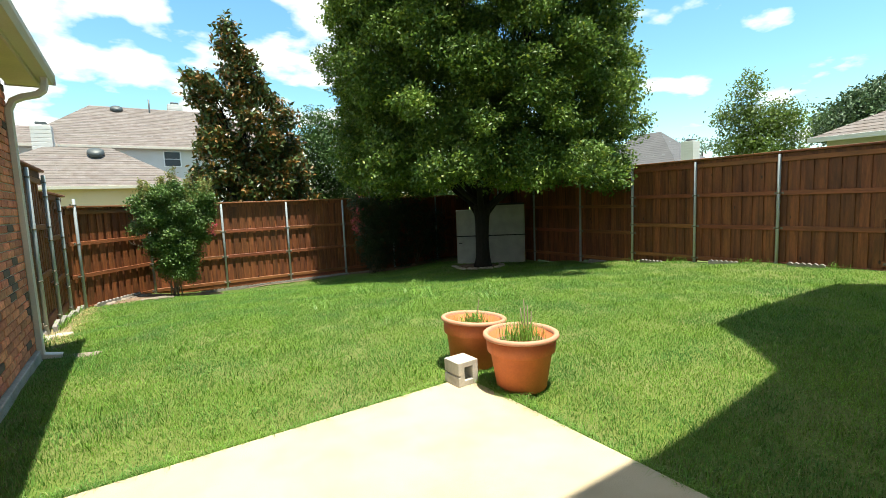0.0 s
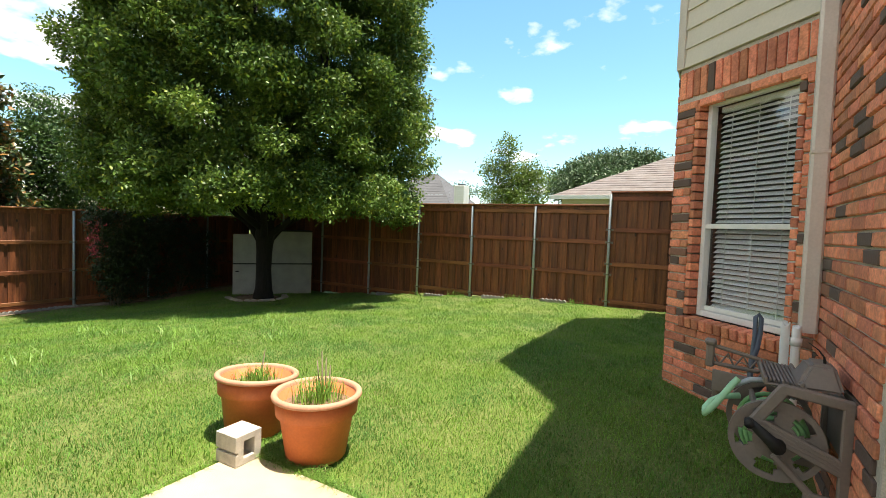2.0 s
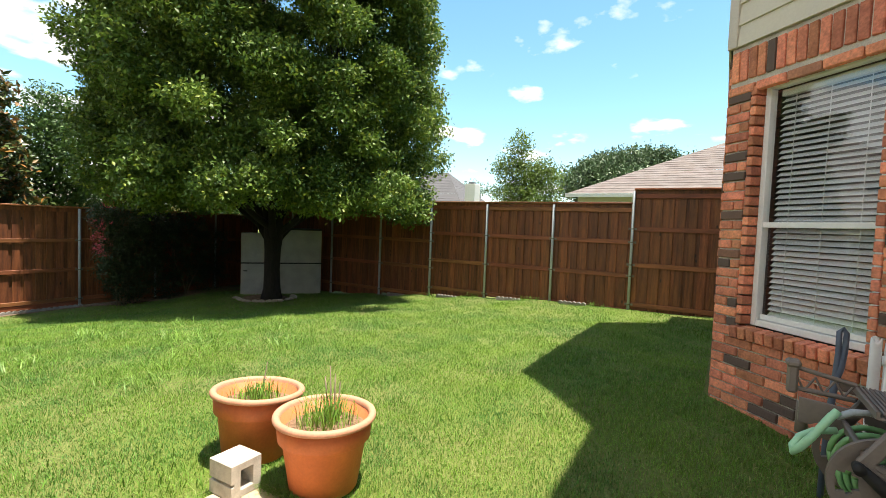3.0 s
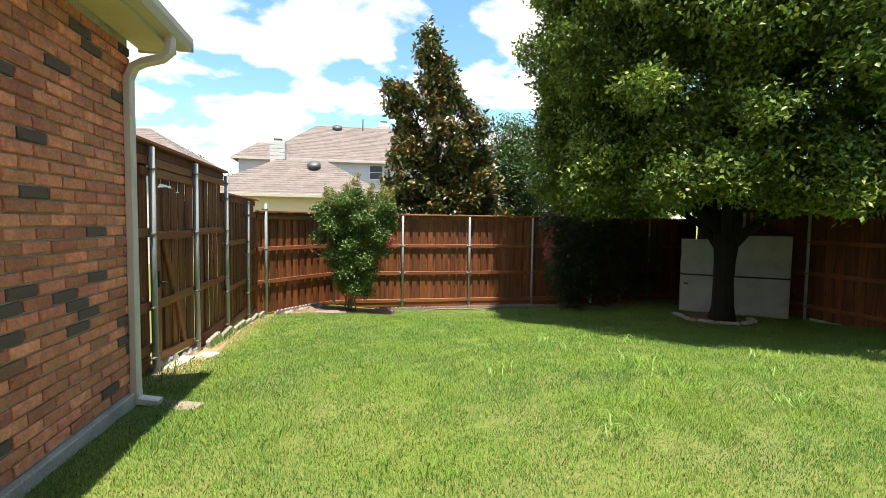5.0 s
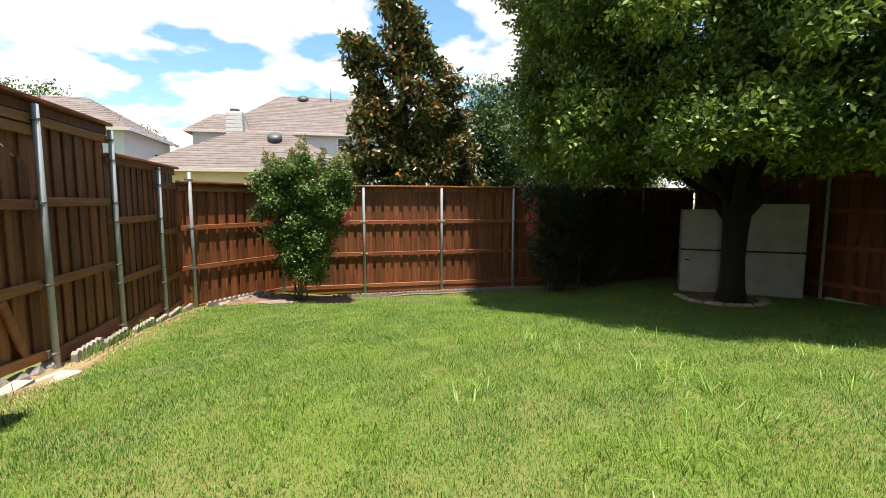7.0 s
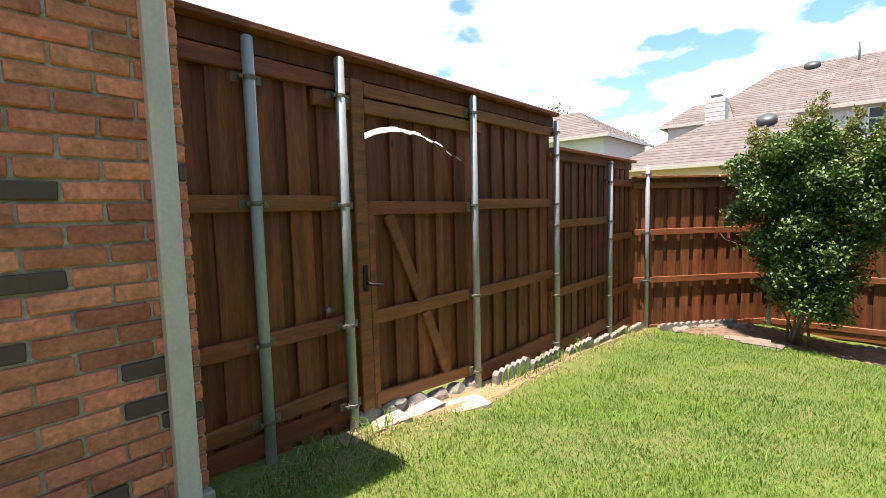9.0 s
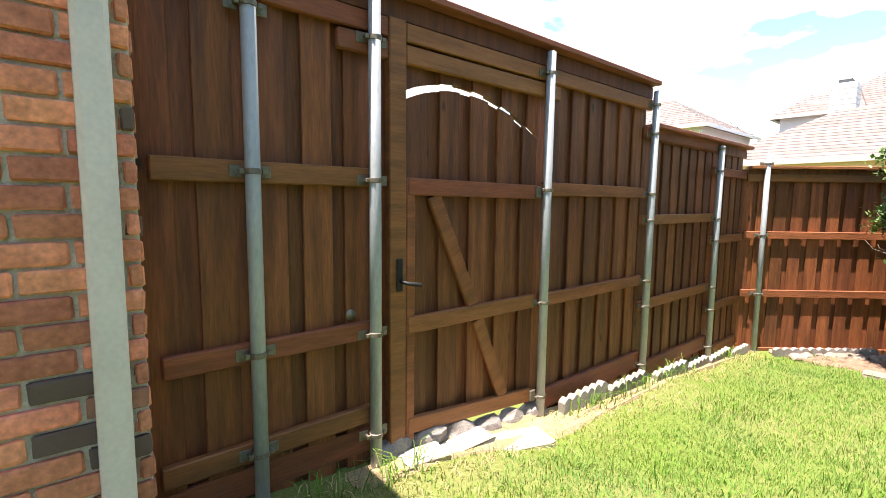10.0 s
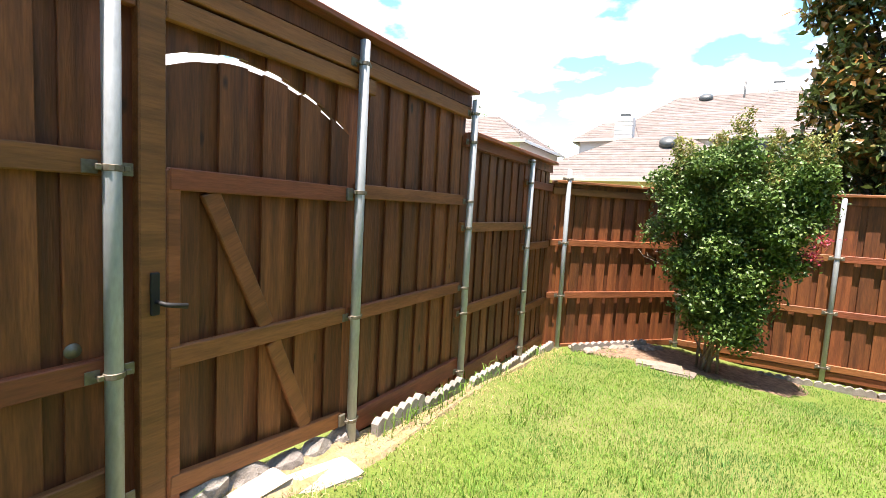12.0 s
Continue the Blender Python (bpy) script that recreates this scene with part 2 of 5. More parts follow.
glw.inputs[0].default_value = 0.5
gpw.operation = "POWER"
gpw.inputs[1].default_value = 3.0
gmr.inputs[3].default_value, gmr.inputs[4].default_value = 0.12, 0.9
gl.new(glw.outputs["Facing"], gpw.inputs[0]), gl.new(gpw.outputs[0], gmr.inputs[0]), gl.new(gmr.outputs[0], gmx.inputs[0])
gl.new(gtr.outputs[0], gmx.inputs[1]), gl.new(ggl.outputs[0], gmx.inputs[2])
gl.new(gmx.outputs[0], gn["Material Output"].inputs[0])


# ---- mesh helpers ----
def mesh_of(name, verts, faces, material, smooth=False):
    me = bpy.data.meshes.new(name)
    me.from_pydata([tuple(v) for v in verts], [], faces)
    me.materials.append(material)
    if smooth:
        me.polygons.foreach_set("use_smooth", [True] * len(me.polygons))
    me.update()
    return me


def from_bm(name, bm, material, smooth=False):
    me = bpy.data.meshes.new(name)
    bm.normal_update()
    bm.to_mesh(me)
    bm.free()
    me.materials.append(material)
    if smooth:
        me.polygons.foreach_set("use_smooth", [True] * len(me.polygons))
    return me


def thing(name, m=None, label="", category="", group="", kind=""):
    ob = new(name)
    ob.empty_display_size = 0.1
    ob.matrix_basis = m or Matrix()
    return tagged(ob, label, category, group, kind)


def part(name, data, parent, m=None, label=""):
    """A mesh under a thing or a part, at the local pose m."""
    ob = new(name, data)
    ob.parent = parent
    ob.matrix_basis = m or Matrix()
    return tagged(ob, label)


def solo(name, data, m=None, label="", category="", group="", kind=""):
    ob = new(name, data)
    ob.matrix_basis = m or Matrix()
    return tagged(ob, label, category, group, kind)


def at(x, y, z):
    return Matrix.Translation((x, y, z))


cache = {}


def box_bm(sx, sy, sz, b=0.004, c=(0, 0, 0)):
    bm = bmesh.new()
    bmesh.ops.create_cube(bm, size=1.0)
    bmesh.ops.scale(bm, vec=(sx, sy, sz), verts=bm.verts)
    if b:
        bmesh.ops.bevel(bm, geom=bm.edges[:], offset=min(b, 0.45 * min(sx, sy, sz)), segments=1, affect="EDGES")
    bmesh.ops.translate(bm, vec=c, verts=bm.verts)
    return bm


def box(sx, sy, sz, material, b=0.004, c=(0, 0, 0)):
    """A box with broken edges, its centre at c; alike boxes share one mesh."""
    key = (round(sx, 3), round(sy, 3), round(sz, 3), material.name, b, tuple(round(v, 4) for v in c))
    if key not in cache:
        cache[key] = from_bm("box", box_bm(sx, sy, sz, b, c), material)
    return cache[key]


def lathe(profile, seg=32, close=False):
    bm = bmesh.new()
    rings = [[bm.verts.new((r * math.cos(2 * math.pi * i / seg), r * math.sin(2 * math.pi * i / seg), z)) for i in range(seg)] for r, z in profile]
    for a, b in zip(rings, rings[1:]):
        for i in range(seg):
            bm.faces.new((a[i], a[(i + 1) % seg], b[(i + 1) % seg], b[i]))
    if close:
        bm.faces.new(list(reversed(rings[0])))
        bm.faces.new(rings[-1])
    return bm


def tube_bm(points, radii, seg=10, bm=None, cap=True):
    """A tapered tube along points."""
    bm = bm or bmesh.new()
    pts = [Vector(p) for p in points]
    if isinstance(radii, (int, float)):
        radii = [radii] * len(pts)
    rings = []
    ref = Vector((0.31, 0.95, 0.07))
    for i, p in enumerate(pts):
        d = (pts[min(i + 1, len(pts) - 1)] - pts[max(i - 1, 0)]).normalized()
        a = d.cross(ref)
        if a.length < 0.05:
            a = d.cross(Vector((1, 0, 0)))
        a.normalize()
        b = d.cross(a)
        rings.append([bm.verts.new(p + radii[i] * (math.cos(2 * math.pi * k / seg) * a + math.sin(2 * math.pi * k / seg) * b)) for k in range(seg)])
    for r0, r1 in zip(rings, rings[1:]):
        for k in range(seg):
            bm.faces.new((r0[k], r0[(k + 1) % seg], r1[(k + 1) % seg], r1[k]))
    if cap:
        bm.faces.new(list(reversed(rings[0])))
        bm.faces.new(rings[-1])
    return bm


def prism_bm(poly, z0, z1, b=0.0):
    bm = bmesh.new()
    lo = [bm.verts.new((x, y, z0)) for x, y in poly]
    hi = [bm.verts.new((x, y, z1)) for x, y in poly]
    n = len(poly)
    bm.faces.new(list(reversed(lo)))
    bm.faces.new(hi)
    for i in range(n):
        bm.faces.new((lo[i], lo[(i + 1) % n], hi[(i + 1) % n], hi[i]))
    bmesh.ops.recalc_face_normals(bm, faces=bm.faces)
    if b:
        bmesh.ops.bevel(bm, geom=bm.edges[:], offset=b, segments=1, affect="EDGES")
    return bm


def flat_mesh(name, co, loops, counts, material):
    """A large mesh straight from arrays."""
    me = bpy.data.meshes.new(name)
    me.vertices.add(len(co))
    me.vertices.foreach_set("co", np.ascontiguousarray(co, dtype=np.float32).ravel())
    me.loops.add(len(loops))
    me.loops.foreach_set("vertex_index", np.ascontiguousarray(loops, dtype=np.int32))
    me.polygons.add(len(counts))
    starts = np.concatenate(([0], np.cumsum(counts)[:-1])).astype(np.int32)
    me.polygons.foreach_set("loop_start", starts)
    me.materials.append(material)
    me.update(calc_edges=True)
    me.validate()
    return me


# ---- the lie of the land ----
LAND = ((2.76, 2.95, 0.03), (2.85, 3.6, -0.01), (2.3, 3.1, -0.06), (1.9, 2.5, -0.09), (0, 3.4, -0.05), (-0.74, 3.9, 0.05), (-0.74, 5.4, 0.10), (-0.74, 6.5, 0.05), (-0.3, 5.4, -0.02), (-0.3, 6.8, -0.05), (-1, 7.7, -0.08), (-1, 9, -0.22), (-1, 10.5, -0.31), (-1, 12, -0.43),
        (-0.85, 13, -0.55), (2.3, 14.5, -0.74), (4.1, 14.5, -0.73), (6.5, 14.5, -0.72), (8.9, 11.1, -0.5), (10.5, 13, -0.62), (11, 11, -0.55), (11, 9.2, -0.40),
        (11, 7.5, -0.25), (11, 5.9, -0.12), (11, 4.2, 0.0), (11, 2.5, 0.01), (11, 0, 0.05), (8, 1.2, 0.12), (5.4, 1.0, 0.26), (4.4, 0.3, 0.24), (3.4, 0.2, 0.10), (2.75, 1.0, -0.04), (2.4, 0.4, -0.08), (2.2, 2.0, -0.08), (1.0, 1.0, -0.1), (1.0, -1.0, -0.1), (2.6, -1.2, -0.1), (-0.6, 0.5, -0.1))
land = np.array(LAND)


def lie(x, y):
    """Height of the ground at arrays x, y."""
    x, y = np.asarray(x, float), np.asarray(y, float)
    d2 = (x[..., None] - land[:, 0]) ** 2 + (y[..., None] - land[:, 1]) ** 2 + 0.35
    w = d2 ** -1.6
    z = (w * land[:, 2]).sum(-1) / w.sum(-1)
    far = np.clip((np.hypot(x - 5, y - 7) - 14) / 25, 0, 1)
    return z * (1 - far) - 1.2 * far


def g(x, y):
    return float(lie(np.array([x]), np.array([y]))[0])


xs = np.concatenate((np.linspace(-1500, -40, 12), np.linspace(-30, -3, 10), np.linspace(-2, 12, 71), np.linspace(14, 40, 10), np.linspace(60, 1500, 12)))
ys = np.concatenate((np.linspace(-1500, -40, 12), np.linspace(-30, -3, 10), np.linspace(-2, 16, 91), np.linspace(18, 60, 14), np.linspace(90, 1500, 12)))
gx, gy = np.meshgrid(xs, ys)
gz = lie(gx, gy)
rough = np.random.RandomState(3).normal(0, 0.006, gz.shape)
gz = gz + rough * (np.abs(gx - 5) < 8)
idx = np.arange(gx.size).reshape(gx.shape)
quads = np.stack((idx[:-1, :-1], idx[:-1, 1:], idx[1:, 1:], idx[1:, :-1]), -1).reshape(-1, 4)
ground = solo("ground", flat_mesh("ground", np.stack((gx.ravel(), gy.ravel(), gz.ravel()), -1), quads.ravel(), np.full(len(quads), 4), M_ground), label="green lawn soil sloping gently to the back fence", category="ground", kind="structure")

patio = solo("patio", from_bm("patio", prism_bm([(-0.71, -1.45), (2.545, -1.45), (2.545, 3.385), (-0.71, 3.375)], -0.12, 0.0, 0.012), M_concrete), label="pale sunlit concrete patio slab at the house", category="patio", kind="structure")


# ---- grass ----
def blades(n, seed, xy, height, width, lean, material, name):
    r = np.random.RandomState(seed)
    x, y = xy
    z = lie(x, y) - 0.004
    h = height * r.uniform(0.55, 1.25, n)
    w = width * r.uniform(0.7, 1.3, n)
    a = r.uniform(0, 2 * np.pi, n)
    face = r.uniform(0, 2 * np.pi, n)
    ln = lean * r.uniform(0.1, 1.0, n) * h
    sx, sy = np.cos(face) * w / 2, np.sin(face) * w / 2
    mx, my = x + np.cos(a) * ln * 0.3, y + np.sin(a) * ln * 0.3
    tx, ty = x + np.cos(a) * ln, y + np.sin(a) * ln
    co = np.stack((np.stack((x - sx, y - sy, z), -1), np.stack((x + sx, y + sy, z), -1), np.stack((mx + sx * .8, my + sy * .8, z + h * .6), -1),
                   np.stack((mx - sx * .8, my - sy * .8, z + h * .6), -1), np.stack((tx, ty, z + h * (1 - 0.25 * lean)), -1)), 1).reshape(-1, 3)
    base = (np.arange(n) * 5)[:, None]
    loops = (base + np.array([0, 1, 2, 3, 3, 2, 4])).ravel()
    counts = np.tile([4, 3], n)
    return flat_mesh(name, co, loops, counts, material)


def inside(x, y):
    """Where the lawn grows."""
    ok = (x > -0.86) & (x < 10.95) & (y < 14.2) & (y > -0.6)
    ok &= ~((x < 2.553) & (y < 3.393))
    ok &= y > np.where(x < 4.36, 0.04, np.where(x < 5.32, x - 4.32, np.where(x < 8.3, 1.0, 0.0)))
    ok &= (y - 13.0) < (x + 0.85) * 1.0 - 0.25
    ok &= np.hypot((x - 0.9) / 1.2, (y - 13.6) / 0.55) > 1
    ok &= (x > -0.69) | (y > 6.75)
    ok &= np.hypot(x - 8.85, y - 11.4) > 0.75
    return ok


def lawn_points(n, seed, near):
    r = np.random.RandomState(seed)
    x, y = r.uniform(-0.9, 11, n), r.uniform(-0.6, 14.3, n)
    k = inside(x, y)
    # thicker where the walk passes, thin and worn by the gate
    dist = np.minimum(np.hypot(x - 1.3, y - 5.5), np.hypot(x - 2.6, y - 3.5))
    keep = r.uniform(0, 1, n) < np.clip(near / np.maximum(dist, 0.5), 0.28, 1.0)
    worn = np.exp(-((x + 0.75) / 0.28) ** 2) * ((y > 7.2) & (y < 13)) * 0.8
    keep &= r.uniform(0, 1, n) > worn
    k &= keep
    return x[k], y[k]


P = lawn_points(1300000, 5, 3.2)
solo("grass", blades(len(P[0]), 6, P, 0.041, 0.0042, 1.0, M_grass, "grass"), label="dense bright green mown lawn grass", category="grass", kind="stuff")
r = np.random.RandomState(9)
cxs, cys = r.uniform(-0.6, 10.8, 420), r.uniform(1, 13.5, 420)
wx = (cxs[:, None] + r.normal(0, 0.10, (420, 22))).ravel()
wy = (cys[:, None] + r.normal(0, 0.10, (420, 22))).ravel()
k = inside(wx, wy)
solo("coarse_grass", blades(int(k.sum()), 7, (wx[k], wy[k]), 0.10, 0.007, 1.2, M_weed, "coarse_grass"), label="scattered taller tufts of coarse broad grass", category="grass", kind="stuff")


# grass leaning over the slab's edges, thick round its corner
r = np.random.RandomState(19)
ex = np.concatenate((r.normal(2.562, 0.022, 2600), r.uniform(-0.6, 2.3, 2600), r.normal(2.60, 0.05, 1100)))
ey = np.concatenate((r.uniform(1.0, 3.2, 2600), r.normal(3.400, 0.014, 2600), r.uniform(2.72, 3.3, 1100)))
solo("edge_grass", blades(len(ex), 20, (ex, ey), 0.085, 0.0042, 1.5, M_grass, "edge_grass"), label="untrimmed grass leaning over the patio edge", category="grass", kind="stuff")


# ---- fences ----
STEEL_R = 0.030


def board_run(fence, u0, u1, zt, zb, seed, skip=()):
    """Board on board: a back layer and a proud front layer."""
    r = random.Random(seed)
    pitch, w = 0.206, 0.142
    n = max(2, round((u1 - u0) / pitch))
    pitch = (u1 - u0) / n
    me = box(w, 0.017, round(zt - zb, 2), M_board, 0.003)
    for i in range(n):
        for layer, off in ((0, 0.25), (1, 0.75)):
            u = u0 + (i + off) * pitch + r.uniform(-0.006, 0.006)
            if any(a < u < b for a, b in skip):
                continue
            part("board", me, fence, pose(u, 0.009 + 0.027 * layer, (zt + zb) / 2 + r.uniform(-0.006, 0.004), 0, 0, r.uniform(-0.5, 0.5)))


def steel_post(fence, u, zt, zb, rails, v=-0.070):
    me_key = ("post", round(zt - zb, 2))
    if me_key not in cache:
        h = round(zt - zb, 2)
        cache[me_key] = from_bm("post", lathe([(STEEL_R * 0.6, h), (STEEL_R, h - 0.008), (STEEL_R, 0)][::-1], 16, True), M_post, True)
    p = part("post", cache[me_key], fence, at(u, v, zb), "round galvanised steel post")
    if "clamp" not in cache:
        bm = lathe([(STEEL_R + 0.001, -0.012), (STEEL_R + 0.005, -0.010), (STEEL_R + 0.005, 0.010), (STEEL_R + 0.001, 0.012)], 14)
        for s in (-1, 1):
            for dx, sx, sy, sz, dy in ((0.058, 0.050, 0.006, 0.048, 0.028), (0.045, 0.012, 0.030, 0.012, 0.012), (0.045, 0.020, 0.012, 0.020, -0.006)):
                bb = box_bm(sx, sy, sz, 0.002, (s * dx, dy, 0))
                tmp = bpy.data.meshes.new("tmp")
                bb.to_mesh(tmp)
                bb.free()
                bm.from_mesh(tmp)
                bpy.data.meshes.remove(tmp)
        cache["clamp"] = from_bm("clamp", bm, M_zinc)
    for z in rails:
        part("bracket", cache["clamp"], p, at(0, 0, z - zb), "zinc rail bracket")


def rail(fence, u0, u1, z, h=0.089, t=0.038, v=-0.019):
    part("rail", box(round(u1 - u0, 3), t, h, M_rail, 0.005), fence, at((u0 + u1) / 2, v, z))


def cap(fence, u0, u1, z):
    """A flat cap board with trim under it."""
    part("cap", box(round(u1 - u0, 3), 0.155, 0.036, M_rail, 0.005), fence, at((u0 + u1) / 2, -0.015, z - 0.018))
    part("trim_board", box(round(u1 - u0 - 0.004, 3), 0.018, 0.10, M_board, 0.003), fence, at((u0 + u1) / 2, -0.010, z - 0.09))


def fence_at(name, p0, p1, label):
    a = math.degrees(math.atan2(p1[1] - p0[1], p1[0] - p0[0]))
    return thing(name, pose(p0[0], p0[1], 0, 0, 0, a), label, "fence", "back yard fences"), math.hypot(p1[0] - p0[0], p1[1] - p0[1])


# the side fence with its gate; u runs from the house corner to the back
X_L, Y_L = -1.05, 6.72
left, L = fence_at("side_fence", (X_L, Y_L), (X_L, 12.93), "tall dark-stained cedar board fence on galvanised steel posts")
U1, U2, U3, U4, U5, U6 = 7.11 - Y_L, 7.68 - Y_L, 9.01 - Y_L, 10.47 - Y_L, 11.987 - Y_L, 12.92 - Y_L
board_run(left, 0.0, 1.07, 2.27, -0.10, 1)
board_run(left, U3 - 0.06, U4, 2.27, -0.27, 2)
board_run(left, U4 - 0.035, U5, 1.92, -0.40, 3)
board_run(left, U5, L, 1.90, -0.52, 4)
cap(left, 0.0, U4 + 0.03, 2.31)
cap(left, U4 + 0.034, L, 1.965)
steel_post(left, U1, 2.24, -0.18, (2.03, 1.39, 0.635, 0.20))
steel_post(left, U2, 2.26, -0.20, (2.03, 1.375, 0.62, 0.10))
steel_post(left, U3, 2.25, -0.32, (2.11, 1.36, 0.60, -0.06))
steel_post(left, U4, 2.23, -0.40, (2.11, 1.87, 1.36, 1.13, 0.60, 0.37, -0.16))
steel_post(left, U5, 1.90, -0.52, (1.87, 1.63, 1.12, 0.885, 0.37, 0.12, -0.30))
rail(left, 0.04, U2 + 0.04, 1.39), rail(left, 0.05, U2 + 0.04, 0.635), rail(left, 0.03, U2 + 0.04, 0.20)
rail(left, 0.02, U2 + 0.05, 0.05, 0.13, 0.030, 0.012)
rail(left, 0.02, U2 + 0.10, 2.115), rail(left, U2 - 0.17, U2 + 0.10, 2.01)
rail(left, U2 + 0.21, U4 + 0.0, 2.115), rail(left, U2 + 0.21, U3 + 0.16, 2.01)
for z in (1.37, 0.605):
    rail(left, U3 + 0.01, U4 - 0.05, z)
rail(left, U3 + 0.01, U4, -0.12, 0.15)
rail(left, U4 - 0.07, U5 + 0.0, 1.885, 0.10), rail(left, U4 - 0.07, U5, 1.135), rail(left, U4 - 0.07, U5, 0.37), rail(left, U4, U5, -0.25, 0.15)
rail(left, U5 - 0.06, U6, 1.63), rail(left, U5 - 0.06, U6, 0.885), rail(left, U5 - 0.06, U6, 0.12), rail(left, U5, U6, -0.42, 0.15)
# latch jamb and the boards over the arch
part("jamb", box(0.10, 0.055, 2.36, M_rail, 0.006), left, at(7.83 - Y_L, -0.022, 0.985))
G0, G1 = 7.885 - Y_L, 8.965 - Y_L


def arch(u):
    s = u - G0
    return 1.905 - (0.66 if s < 0.38 else 0.40) * (s - 0.38) ** 2


def gap(u):
    return 0.022 - 0.013 * (u - G0)


rg = random.Random(21)


def curved_board(u, w, z0, z1):
    """A fence board whose top (z1) or bottom (z0) follows the arch."""
    n = 5
    us = [u - w / 2 + w * k / (n - 1) for k in range(n)]
    lo = [(a, z0(a) if callable(z0) else z0) for a in us]
    hi = [(a, z1(a) if callable(z1) else z1) for a in us]
    bm = prism_bm([(a - u, z) for a, z in lo + hi[::-1]], -0.0085, 0.0085)
    bmesh.ops.rotate(bm, cent=(0, 0, 0), matrix=Matrix.Rotation(radians(90), 3, "X"), verts=bm.verts)
    return from_bm("board", bm, M_board)


for i in range(9):
    u = G0 + 0.02 + (i + 0.5) * (G1 - G0 + 0.02) / 9
    part("board", curved_board(u, 0.142, lambda a: arch(a) + gap(a), 2.27), left, at(u, 0.009 + 0.027 * (i % 2), 0))
part("hole_cap", from_bm("hole_cap", lathe([(0.0, 0.012), (0.016, 0.012), (0.018, 0.006), (0.026, 0.006), (0.028, 0.0)][::-1], 18), M_zinc, True), left, pose(7.58 - Y_L, 0, 0.72, 90, 0, 0), "round zinc cap screwed to a board")

gate = thing("gate", pose(X_L, Y_L, 0, 0, 0, 90), "closed dark-stained cedar gate with arched top and diagonal brace", "gate")
for i in range(9):
    u = G0 + 0.035 + (i + 0.5) * (G1 - G0 - 0.04) / 9
    zb = -0.02 - 0.06 * i / 9
    part("board", curved_board(u, 0.142, zb, lambda a: arch(a) - gap(a)), gate, at(u, 0.009 + 0.027 * (i % 2), 0))
part("stile", box(0.055, 0.034, 1.42, M_rail, 0.005), gate, at(G0 + 0.035, -0.018, 0.68))
for z0, z1 in ((1.355, 1.345), (0.615, 0.615), (0.055, -0.045)):
    ln = G1 - G0 - 0.03
    part("gate_rail", box(round(ln, 3), 0.036, 0.090, M_rail, 0.005), gate, pose((G0 + G1) / 2, -0.0225, (z0 + z1) / 2, 0, math.degrees(math.atan2(z0 - z1, ln)), 0))
for a, b in (((8.08 - Y_L, 1.31), (8.39 - Y_L, 0.66)), ((8.43 - Y_L, 0.57), (8.67 - Y_L, 0.02))):
    ln = math.hypot(b[0] - a[0], b[1] - a[1])
    part("brace", box(0.085, 0.030, round(ln, 3), M_rail, 0.005), gate, pose((a[0] + b[0]) / 2, -0.018, (a[1] + b[1]) / 2, 0, -math.degrees(math.atan2(b[0] - a[0], a[1] - b[1])), 0))
latch = part("latch", box(0.035, 0.014, 0.17, M_black, 0.004), gate, at(7.83 - Y_L, -0.060, 0.90), "black metal latch")
part("lever", from_bm("lever", tube_bm([(0, -0.008, -0.03), (0.02, -0.04, -0.04), (0.10, -0.05, -0.055)], [0.010, 0.010, 0.012], 10), M_black, True), latch)
for z in (1.345, -0.045):
    part("hinge", box(0.05, 0.02, 0.075, M_zinc, 0.004), gate, at(G1 - 0.02, -0.048, z), "zinc gate hinge")

# the corner panel and the back fence
corner, L = fence_at("corner_fence", (-1.045, 12.918), (0.49, 14.625), "brown-stained cedar fence panel across the yard corner")
board_run(corner, 0.0, L, 1.70, -0.70, 5)
cap(corner, 0.05, L + 0.02, 1.74)
steel_post(corner, 0.23, 1.89, -0.72, (1.76, 0.91, 0.19, -0.54), -0.076)
for z in (1.60, 0.91, 0.19, -0.54):
    rail(corner, 0.03, L - 0.03, z)
steel_post(corner, L - 0.02, 1.685, -0.85, (0.91, 0.19, -0.54))

back, L = fence_at("back_fence", (0.49, 14.63), (11.06, 14.63), "sunlit orange-brown cedar board fence with steel posts")
board_run(back, 0.0, L, 1.70, -0.78, 6)
cap(back, -0.01, L, 1.74)
us = [0.0] + [x - 0.49 for x in (2.285, 4.08, 5.87, 7.66, 9.45)] + [L]
for u0, u1 in zip(us, us[1:]):
    for z in (0.91, 0.19, -0.54):
        rail(back, u0 + 0.01, u1 - 0.01, z)
    rail(back, u0 + 0.002, u1 - 0.002, -0.645, 0.10, 0.022, -0.012)
    if 0 < u0:
        steel_post(back, u0, 1.69, -0.92, (0.91, 0.19, -0.54))

